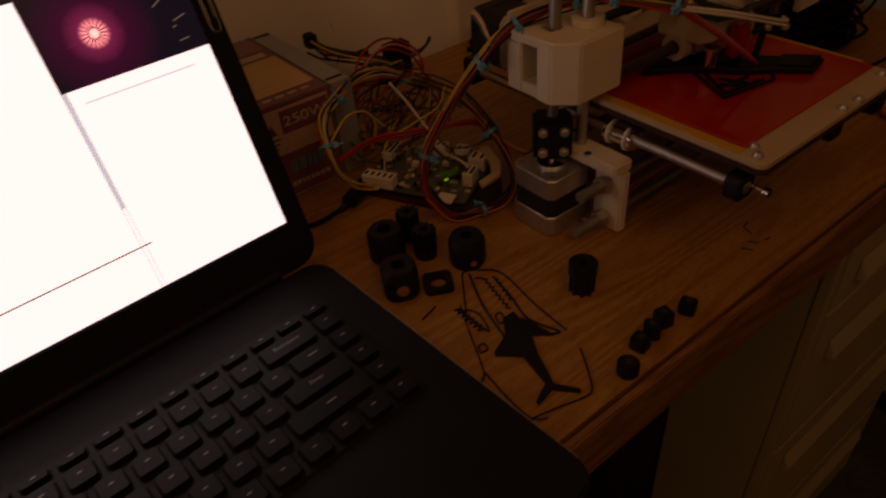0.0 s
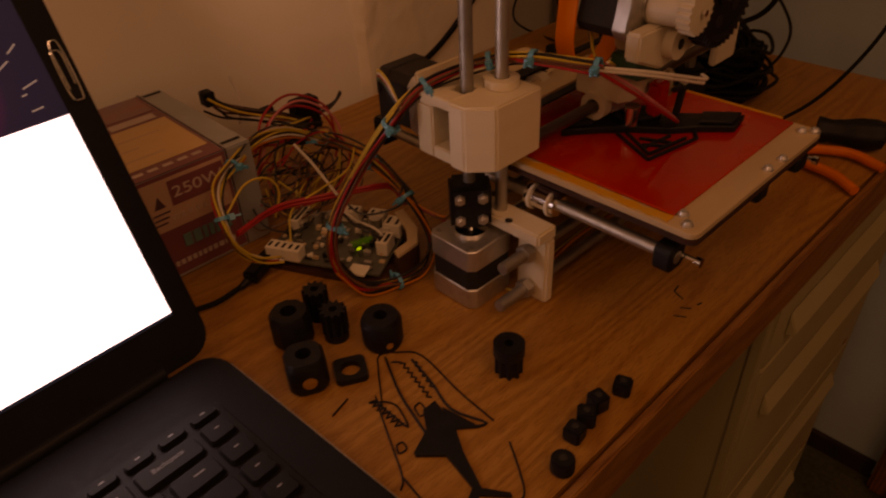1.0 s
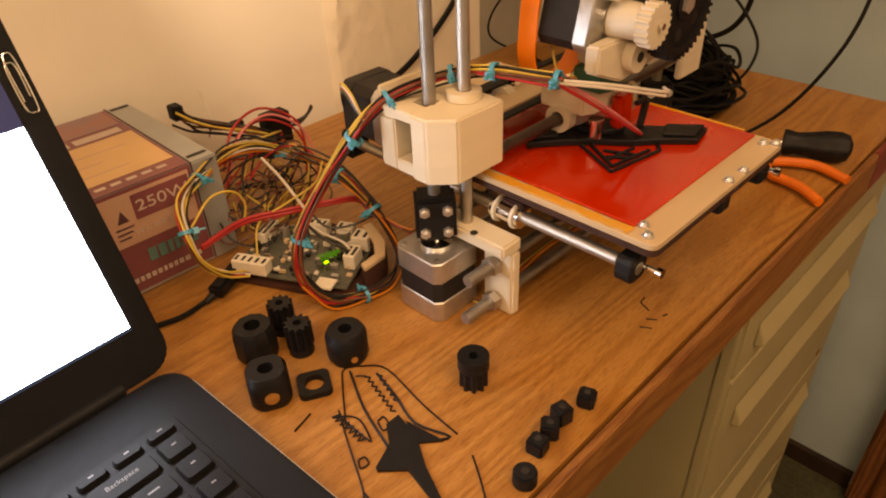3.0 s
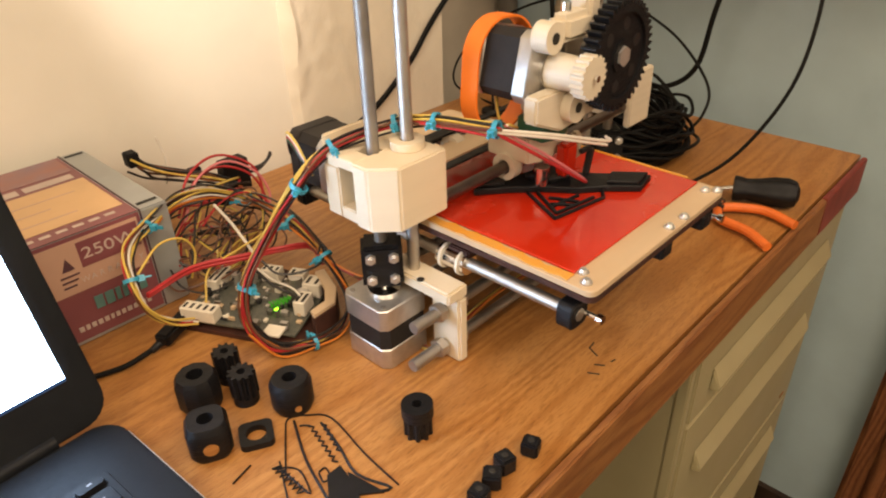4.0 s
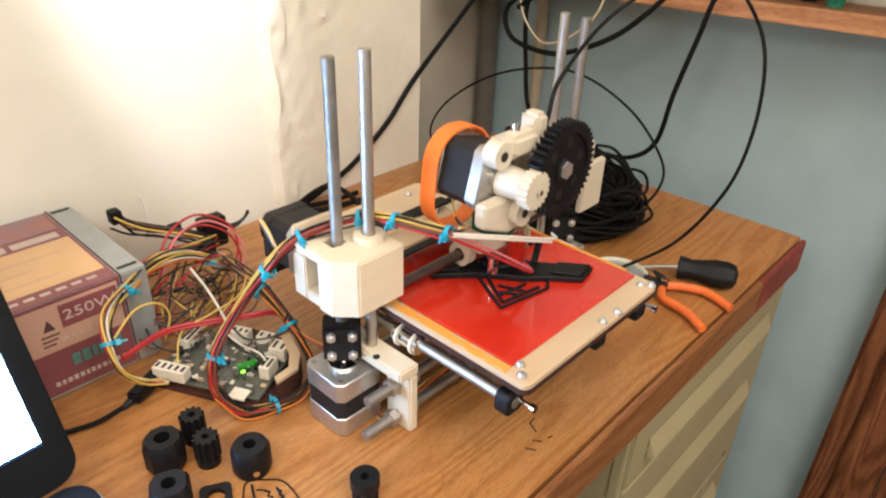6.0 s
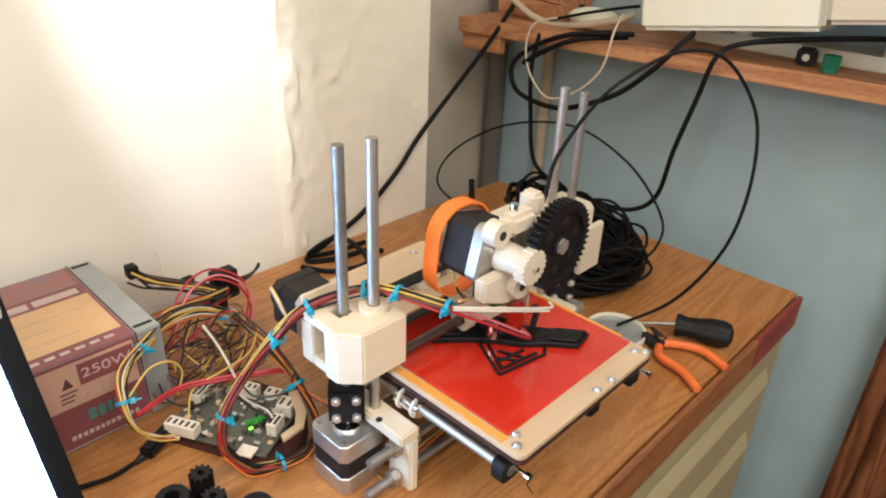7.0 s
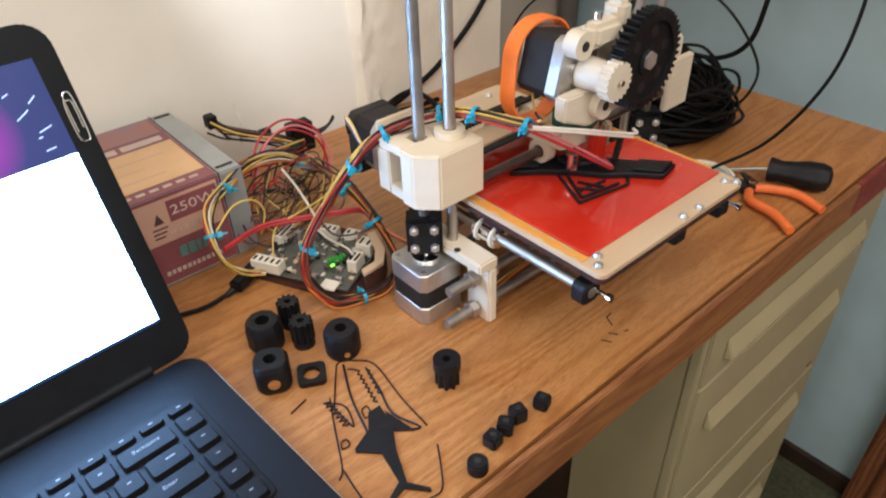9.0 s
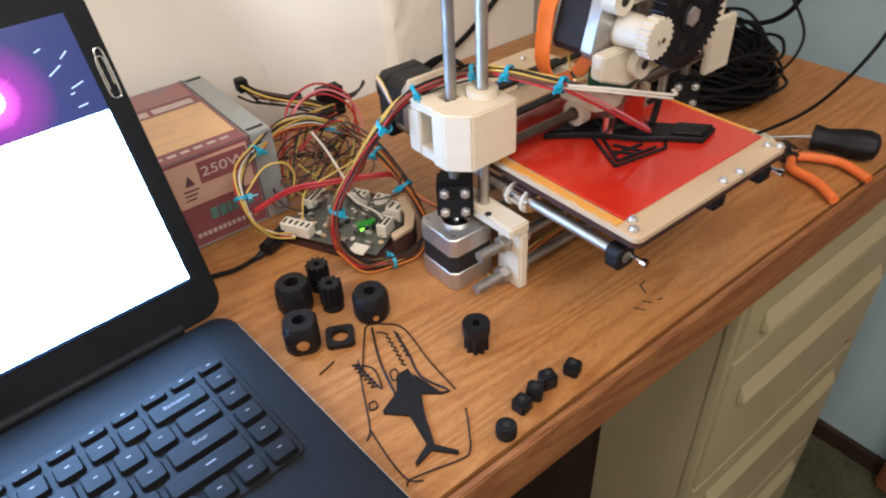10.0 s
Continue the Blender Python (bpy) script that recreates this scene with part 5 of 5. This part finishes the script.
part("tray_rim", bevelled(prism([(0.4060, 0.9740), (0.4270, 0.9760), (0.4400, 0.9900), (0.4500, 1.0180), (0.4420, 1.0200), (0.4330, 0.9960), (0.4230, 0.9830), (0.4080, 0.9810)], 0.7701, 0.7735), 0.0006, 1), PLYWOOD, board, "pale plywood rim")
TURNED = Matrix.Translation((0.399, 1.035, 0)) @ Matrix.Rotation(radians(-62), 4, "Z")
part("circuit_card", soft_box(-0.050, 0.045, -0.032, 0.034, 0.7585, 0.7602, 0.0002, 1, TURNED), PCB, board, "dark circuit card")
rng = random.Random(5)
for k in range(90):
    x, y = rng.uniform(-0.046, 0.042), rng.uniform(-0.029, 0.031)
    w, d, h = rng.uniform(0.0018, 0.006), rng.uniform(0.0016, 0.0045), rng.uniform(0.0012, 0.005)
    part("component", soft_box(x - w / 2, x + w / 2, y - d / 2, y + d / 2, 0.7604, 0.7604 + h, 0.0003, 1, TURNED), rng.choice((CHIP, CHIP, PCB, CAST_ALU, CONNECTOR, DARK_STEEL, PLYWOOD)), board)
for x, y, r, h in ((-0.030, 0.020, 0.004, 0.009), (-0.018, 0.024, 0.004, 0.009), (0.020, 0.024, 0.005, 0.010), (0.032, 0.012, 0.004, 0.008)):
    part("capacitor", rods((TURNED @ Vector((x, y, 0.7604)), TURNED @ Vector((x, y, 0.7604 + h)), r, 16)), CAST_ALU, board)
for x0, x1, y0, y1, h in ((-0.046, -0.018, -0.0335, -0.0225, 0.0105), (-0.047, -0.038, 0.004, 0.028, 0.010), (0.030, 0.044, 0.014, 0.028, 0.012), (0.012, 0.026, 0.026, 0.036, 0.011), (0.034, 0.043, -0.010, 0.006, 0.012), (-0.012, 0.004, 0.026, 0.036, 0.011)):
    plug = part("plug", soft_box(x0, x1, y0, y1, 0.7604, 0.7604 + h, 0.0006, 1, TURNED), CONNECTOR, board, "off-white wire plug")
    n = max(2, int((x1 - x0) / 0.0048))
    for k in range(n):
        xx = x0 + (k + 0.5) * (x1 - x0) / n
        part("plug_slot", soft_box(xx - 0.0012, xx + 0.0012, y0 + 0.002, y1 - 0.003, 0.7604 + h, 0.7606 + h, 0.0001, 1, TURNED), DARK_GAP, plug)
part("sd_card", soft_box(0.022, 0.036, -0.038, -0.026, 0.7610, 0.7628, 0.0003, 1, TURNED), CONNECTOR, board, "white card in its slot")
part("led", soft_box(0.3998 - 0.0016, 0.3998 + 0.0016, 1.0128 - 0.0010, 1.0128 + 0.0010, 0.7632, 0.7645, 0.0003), LED_GREEN, board, "glowing green indicator")
# pins that glow themselves to look lit by the indicator
for k in range(6):
    part("glowing_pin", soft_box(0.400 + 0.0028 * k, 0.4012 + 0.0028 * k, 1.0190 - 0.0008 * k, 1.0235 - 0.0008 * k, 0.7612, 0.7655, 0.0002, 1), PIN_GLOW, board)

# harness: a bundle of thin wires from the extruder, round the board in a ring and back over it
harness = thing("wire_harness", (0.40, 1.0, 0.76), "tangled bundle of red, yellow, black and white wires with blue ties", "wires")
rng = random.Random(21)
MAIN = [(0.4770, 0.8680, 0.9175), (0.4657, 0.9047, 0.9170), (0.4590, 0.9330, 0.9110), (0.4242, 0.9530, 0.9005), (0.4030, 0.9640, 0.8790), (0.390, 0.9900, 0.8380), (0.370, 0.9930, 0.8080), (0.366, 0.9900, 0.7800), (0.377, 0.9800, 0.7590), (0.400, 0.9690, 0.7560), (0.425, 0.9680, 0.7580), (0.440, 0.9780, 0.7720), (0.438, 0.9980, 0.7980), (0.437, 1.0310, 0.8150), (0.4430, 1.0800, 0.8120), (0.450, 1.1210, 0.8010)]
RING = [(0.450, 1.1210, 0.8010), (0.420, 1.1230, 0.8180), (0.385, 1.1120, 0.8260), (0.353, 1.0920, 0.8250), (0.330, 1.0720, 0.8220), (0.321, 1.0560, 0.8100), (0.322, 1.0480, 0.7900), (0.334, 1.0450, 0.7720), (0.352, 1.0430, 0.7640)]


def strand_of(points, spread, colour, r=0.00085, parent=harness, name="wire"):
    pts = []
    ox, oy, oz = (rng.gauss(0, spread) for _ in range(3))
    for p in points:
        pts.append((p[0] + ox + rng.gauss(0, spread * 0.45), p[1] + oy + rng.gauss(0, spread * 0.45), max(0.7512 + r, p[2] + oz + rng.gauss(0, spread * 0.45))))
    return part(name, tube(pts, r, 6, 5), WIRE[colour], parent)


for c in ("red", "black", "red", "black", "brown", "yellow", "black", "black", "yellow", "orange", "black", "red", "red", "brown"):
    strand_of(MAIN[:-6], 0.0019, c)
for c in ("yellow", "brown", "red", "black", "black", "orange", "brown", "black"):
    strand_of(MAIN[7:], 0.0026, c)
for c in ("yellow", "yellow", "brown", "white", "black", "yellow", "red"):
    strand_of(RING, 0.0022, c)
for c in ("red", "black", "orange", "white", "brown"):
    strand_of(MAIN[-4:] + RING[1:4], 0.0030, c)
# leads to the lift motors and along the rods
for c in ("yellow", "orange", "brown", "red"):
    strand_of([(0.437, 1.000, 0.7980), (0.447, 0.9850, 0.7880), (0.452, 0.970, 0.7860), (0.4500, 0.9560, 0.800), (0.453, 0.9480, 0.804)], 0.0018, c)
    strand_of([(0.4480, 0.9090, 0.7550), (0.4450, 0.9000, 0.760), (0.4520, 0.8950, 0.7560), (0.470, 0.9050, 0.7560), (0.520, 0.9000, 0.7700), (0.60, 0.9000, 0.7650)], 0.0014, c)
# hoops standing over the board
for pts, c, r in (
        ([(0.3642, 1.0487, 0.7720), (0.3770, 1.0600, 0.7894), (0.3983, 1.0500, 0.8018), (0.4249, 1.0500, 0.8074), (0.4421, 1.0600, 0.8188)], "yellow", 0.0008),
        ([(0.3270, 1.0600, 0.8099), (0.3494, 1.0700, 0.8195), (0.3670, 1.0700, 0.8174), (0.3745, 1.0700, 0.8029), (0.3675, 1.0700, 0.7829)], "yellow", 0.0009),
        ([(0.3267, 1.0500, 0.7987), (0.3652, 1.0600, 0.7978), (0.4000, 1.0500, 0.7954), (0.4193, 1.0300, 0.8009), (0.4412, 1.0200, 0.7982), (0.4409, 1.0000, 0.7925)], "red", 0.0016),
        ([(0.3263, 1.0500, 0.7972), (0.3646, 1.0600, 0.7952), (0.3995, 1.0500, 0.7927), (0.4190, 1.0300, 0.7987), (0.4410, 1.0200, 0.7960), (0.4377, 1.0000, 0.7910)], "red", 0.0016),
        ([(0.4114, 1.1000, 0.8171), (0.4121, 1.0800, 0.8081), (0.4100, 1.0600, 0.8007), (0.4054, 1.0400, 0.7977)], "white", 0.0012),
        ([(0.3692, 1.0700, 0.7909), (0.3906, 1.1000, 0.7995), (0.4065, 1.1200, 0.8079), (0.4302, 1.1200, 0.8076)], "black", 0.0009),
        ([(0.4045, 1.0300, 0.7973), (0.4105, 1.0200, 0.7868), (0.4266, 1.0100, 0.7854), (0.4380, 1.0000, 0.7938), (0.4384, 1.0000, 0.8077), (0.4342, 1.0000, 0.8012)], "black", 0.0009),
        ([(0.3963, 1.0300, 0.7982), (0.4045, 1.0200, 0.7850), (0.4138, 1.0100, 0.7769), (0.4136, 1.0000, 0.7748)], "white", 0.0009),
        ([(0.3959, 1.0300, 0.7956), (0.4039, 1.0200, 0.7807), (0.4106, 1.0100, 0.7744), (0.4111, 1.0000, 0.7737)], "black", 0.0012),
        ([(0.4049, 1.0600, 0.7883), (0.4421, 1.0800, 0.7714), (0.4563, 1.0900, 0.7795), (0.4526, 1.1000, 0.7951), (0.4305, 1.1000, 0.8097)], "black", 0.0008)):
    part("wire", tube([(p[0], p[1], max(0.752, p[2])) for p in pts], r, 6, 6), WIRE[c], harness)
# the dense tangle behind the board
for k in range(34):
    cx, cy, cz = 0.408 + rng.uniform(-0.022, 0.030), 1.108 + rng.uniform(-0.020, 0.024), 0.785 + rng.uniform(-0.014, 0.014)
    r, a0, span = rng.uniform(0.014, 0.036), rng.uniform(0, 6.28), rng.uniform(2.2, 5.0)
    tilt = rng.uniform(0.2, 1.0)
    pts = []
    for i in range(8):
        a = a0 + span * i / 7
        pts.append((cx + r * math.cos(a), cy + 0.7 * r * math.sin(a), max(0.7525, cz + tilt * r * 0.8 * math.sin(a + 0.7) + rng.uniform(-0.004, 0.004))))
    part("wire", tube(pts, 0.00085, 5, 5), WIRE[rng.choice(("red", "black", "yellow", "brown", "brown", "black", "red", "black", "brown"))], harness)


def tie(p, d, r=0.0048, parent=harness):
    p, d = Vector(p), Vector(d).normalized()
    m = Matrix.Translation(p) @ d.to_track_quat("Z", "Y").to_matrix().to_4x4()
    bm = ring(circle(r + 0.0010, 18), circle(r, 18), -0.0014, 0.0014, m)
    box(bm, r - 0.0005, r + 0.0040, -0.0020, 0.0020, -0.0022, 0.0022, m)
    box(bm, r + 0.0038, r + 0.0085, -0.0012, 0.0012, -0.0006, 0.0006, m)
    part("cable_tie", bm, TIE_BLUE, parent, "bright blue cable tie")


for i, r in ((0, 0.0045), (1, 0.0045), (2, 0.0048), (3, 0.0052), (4, 0.0052), (6, 0.0052), (9, 0.0052), (12, 0.0056), (13, 0.0056), (15, 0.0056)):
    q = MAIN[min(i + 1, len(MAIN) - 1)]
    o = MAIN[max(i - 1, 0)]
    tie(MAIN[i], Vector(q) - Vector(o), r)
for i in (3, 5):
    tie(RING[i], Vector(RING[i + 1]) - Vector(RING[i - 1]), 0.0046)
tie((0.4760, 0.9020, 0.7560), (1, -0.1, 0), 0.003)

# leads from the last tie down to the heater
for pts, c, r in (
        ([(0.4770, 0.8680, 0.9170), (0.5170, 0.8560, 0.9050), (0.5680, 0.8480, 0.8870), (0.5760, 0.8540, 0.8860)], "white", 0.0011),
        ([(0.4770, 0.8680, 0.9155), (0.5170, 0.8560, 0.9028), (0.5680, 0.8480, 0.8842)], "white", 0.0010),
        ([(0.4770, 0.8680, 0.9150), (0.5150, 0.8620, 0.8890), (0.5610, 0.8580, 0.8570), (0.5660, 0.8700, 0.8590)], "red", 0.0012),
        ([(0.4770, 0.8680, 0.9180), (0.5190, 0.8640, 0.8900), (0.5640, 0.8610, 0.8570), (0.5620, 0.8680, 0.8590)], "pink", 0.0010)):
    part("wire", tube(pts, r, 7, 6), WIRE[c], harness)
# leads from the extruder motor and the drawing motor
for k, c in enumerate(("black", "green", "red", "white", "yellow")):
    s = 0.0016 * k
    part("wire", tube([(0.520, 0.9050, 0.918 + s), (0.514, 0.8950, 0.906), (0.506 + s, 0.8800, 0.905), (0.484 + s, 0.8700, 0.916)], 0.0009, 6, 5), WIRE[c], harness)
    part("wire", tube([(0.4215, 0.9960, 0.886 + s), (0.4160, 0.9880, 0.898 + s), (0.4140, 0.9760, 0.894 + s), (0.4170, 0.9680, 0.880)], 0.0009, 6, 5), WIRE[c], harness)

# supply leads with their plugs beside the power supply
leads = thing("supply_leads", (0.42, 1.2, 0.76), "bunch of power supply leads with black plugs against the wall", "wires")
for c in ("brown", "black", "yellow", "black", "brown", "brown", "black", "brown", "orange", "black", "black", "brown"):
    strand_of([(0.400, 1.215, 0.826), (0.412, 1.212, 0.815), (0.435, 1.207, 0.803), (0.456, 1.200, 0.797), (0.474, 1.192, 0.786)], 0.0032, c, 0.0012, leads)
part("plug", soft_box(0.396, 0.406, 1.209, 1.221, 0.821, 0.834, 0.001), BLACK_SMOOTH, leads, "small black plug")
for c in ("red", "black", "orange", "red", "black", "yellow", "orange", "red"):
    strand_of([(0.3765, 1.160, 0.785), (0.400, 1.165, 0.798), (0.430, 1.165, 0.797), (0.462, 1.172, 0.792), (0.480, 1.180, 0.786)], 0.0045, c, 0.0011, leads)
for c in ("red", "pink", "red"):
    strand_of([(0.405, 1.16, 0.780), (0.430, 1.175, 0.808), (0.462, 1.180, 0.814), (0.488, 1.170, 0.800), (0.492, 1.160, 0.778), (0.480, 1.150, 0.765)], 0.0020, c, 0.0012, leads)
for c in ("black", "black", "yellow"):
    strand_of([(0.3765, 1.150, 0.770), (0.395, 1.140, 0.775), (0.420, 1.130, 0.772), (0.447, 1.135, 0.768), (0.470, 1.150, 0.765)], 0.0045, c, 0.0012, leads)
plug = part("plug", soft_box(0.472, 0.498, 1.190, 1.206, 0.772, 0.804, 0.0012), BLACK_SMOOTH, leads, "black multi-pin plug")
for k in range(4):
    part("plug_slot", soft_box(0.4745 + 0.0056 * k, 0.4785 + 0.0056 * k, 1.1935, 1.2025, 0.8041, 0.8043, 0.0001, 1), DARK_GAP, plug)
part("plug", soft_box(0.452, 0.474, 1.172, 1.186, 0.772, 0.792, 0.0012), BLACK_SMOOTH, leads, "black multi-pin plug")
part("plug", soft_box(0.446, 0.458, 1.206, 1.214, 0.795, 0.803, 0.001), BLACK_SMOOTH, leads, "small black plug")
for k in range(2):
    part("lead_end", tube([(0.497, 1.196, 0.790 - 0.004 * k), (0.510, 1.196, 0.788 - 0.003 * k), (0.520, 1.195, 0.791), (0.526, 1.194, 0.799 - 0.002 * k)], 0.0016, 6, 5), WIRE["black"], leads)
part("lead_end", tube([(0.430, 1.225, 0.790), (0.434, 1.222, 0.812), (0.432, 1.228, 0.835)], 0.0012, 6, 5), WIRE["white"], leads)

usb = thing("usb_cable", (0.33, 1.05, 0.7502), "black data cable plugged into the circuit board", "cable")
part("plug", soft_box(-0.006, 0.006, -0.020, 0.012, 0.7540, 0.7640, 0.002, 2, Matrix.Translation((0.343, 1.058, 0)) @ Matrix.Rotation(radians(-62), 4, "Z")), BLACK_SMOOTH, usb, "black moulded plug")
part("strain_relief", rods(((0.334, 1.053, 0.758), (0.318, 1.050, 0.7545), 0.0042, 12, 0.0024)), BLACK_SMOOTH, usb)
part("lead", tube([(0.320, 1.0510, 0.7545), (0.300, 1.050, 0.7530), (0.284, 1.054, 0.7528), (0.262, 1.062, 0.7528), (0.235, 1.060, 0.7528)], 0.0020, 8, 6), CABLE_BLACK, usb)

# cables on the walls and shelf
def cable(name, points, r, label, colour=CABLE_BLACK):
    ob = thing(name, points[0], label, "cable")
    part("lead", tube(points, r, 8, 8), colour, ob)
    return ob


cable("power_cable", [(1.0751, 1.3000, 1.0203), (0.9727, 1.2700, 0.9646), (0.8259, 1.2470, 0.8749), (0.7705, 1.2430, 0.8262), (0.7107, 1.2430, 0.7846), (0.6544, 1.2430, 0.7623), (0.615, 1.235, 0.7535), (0.640, 1.215, 0.7535), (0.690, 1.205, 0.7535), (0.70, 1.19, 0.7535)], 0.0034, "thick black cable slanting down across the plaster wall")
cable("power_cable", [(0.600, 1.225, 0.7535), (0.622, 1.190, 0.7540), (0.650, 1.160, 0.770), (0.640, 1.200, 0.790), (0.618, 1.235, 0.7600), (0.650, 1.230, 0.7535), (0.700, 1.225, 0.7535)], 0.0030, "black cable looped on the desk behind the printer")
cable("hanging_cable", [(0.86, 1.17, 0.756), (0.9300, 1.3172, 0.7432), (0.9500, 1.3077, 0.7968), (0.9600, 1.2170, 0.8598), (0.9600, 1.1005, 0.8885), (0.9500, 1.0033, 0.8655), (0.9300, 0.9375, 0.8209), (0.9100, 0.9265, 0.7892), (0.885, 0.945, 0.757)], 0.0016, "thin black filament arching in front of the alcove")
cable("hanging_cable", [(1.0200, 1.2107, 0.9886), (1.0000, 1.2054, 0.9440), (1.0000, 1.1998, 0.8785), (1.0000, 1.1834, 0.8031), (1.0000, 1.1276, 0.7789), (1.0000, 1.0630, 0.7757), (1.0000, 1.0135, 0.7820), (1.0000, 0.9806, 0.8132), (0.9950, 0.9674, 0.8815), (0.9950, 0.9517, 0.9507), (0.9950, 0.9387, 1.0037), (1.0200, 0.9225, 1.0182), (1.0400, 0.8683, 1.0291), (1.0500, 0.8144, 1.0378), (1.0600, 0.7845, 1.0408)], 0.0032, "black cable hanging in a deep loop below the shelf")
cable("looped_cable", [(1.0200, 1.0622, 1.0076), (1.0000, 1.1440, 0.9971), (0.9950, 1.2046, 0.9704), (0.9920, 1.2352, 0.9396), (0.9900, 1.2194, 0.9056), (0.9900, 1.1614, 0.8958), (0.9900, 1.1145, 0.9064), (0.9900, 1.0567, 0.9361), (0.9900, 1.0144, 0.9736), (0.9950, 0.9861, 1.0087), (1.0200, 0.9831, 1.0218)], 0.0036, "thick black cable looped over the shelf edge")
cable("looped_cable", [(1.0300, 1.0753, 1.0009), (1.0000, 1.1341, 0.9920), (0.9900, 1.1807, 0.9695), (0.9880, 1.2119, 0.9485)], 0.0036, "second turn of thick black cable on the shelf edge")
cable("pale_cable", [(1.0200, 1.0828, 1.0293), (0.9950, 1.0770, 1.0115), (0.9850, 1.0836, 0.9612), (0.9800, 1.1196, 0.9244), (0.9800, 1.1610, 0.9115), (0.9850, 1.1983, 0.9394), (0.9900, 1.2115, 0.9761), (1.0000, 1.2072, 1.0028), (1.0200, 1.1839, 1.0119)], 0.0015, "thin pale cord hanging in a loop from the shelf", PIPE_BEIGE)
cable("cream_cable", [(1.0600, 1.2991, 1.0215), (1.0600, 1.2641, 1.0030), (1.0600, 1.2259, 0.9944), (1.0600, 1.1762, 0.9992), (1.0600, 1.1133, 1.0143), (1.0700, 1.0944, 1.0234)], 0.0050, "thick cream cable lying along the shelf", PIPE_BEIGE)
cable("black_lead", [(1.0600, 1.2264, 0.9984), (1.0500, 1.1626, 1.0175), (1.0600, 1.1074, 1.0314), (1.0800, 1.0934, 1.0337)], 0.0022, "black lead on the shelf beside the mouse")

pen = thing("black_rod_stand", (0.85, 1.178, 0.7502), "short black post standing behind the extruder", "post")
part("post", rods(((0.8500, 1.1714, 0.7330), (0.8500, 1.1773, 0.8154), 0.0042, 12)), BLACK_SMOOTH, pen)
part("base", rods(((0.85, 1.178, 0.7503), (0.85, 1.178, 0.7560), 0.014, 20)), BLACK_SMOOTH, pen)

# two printed pieces on the shelf
cube = thing("side_holed_cube", pose(1.1017, 0.8735, 0.9925, 0, 0, 12), "small black printed cube with a round hole on the shelf", "cube")
bm = bmesh.new()
box(bm, -0.011, 0.011, -0.011, 0.011, 0, 0.020)
part("body", bevelled(bm, 0.003, 2), BLACK_PLASTIC, cube, local=True)
# pale disc imitates the brightness seen through the hole
part("side_hole", rods(((-0.0112, 0, 0.010), (-0.0106, 0, 0.010), 0.0042, 18)), CONNECTOR, cube, local=True)
gear = thing("pinion_gear", pose(1.0838, 0.8404, 0.9925), "small green printed pinion gear on the shelf", "gear")
part("teeth", ring(cogs(0.010, 0.0022, 11), circle(0.003, 44), 0.005, 0.019), GREEN_GEAR, gear, smooth=False, local=True)
part("collar", ring(circle(0.0092, 28), circle(0.003, 28), 0, 0.0049), GREEN_GEAR, gear, local=True)
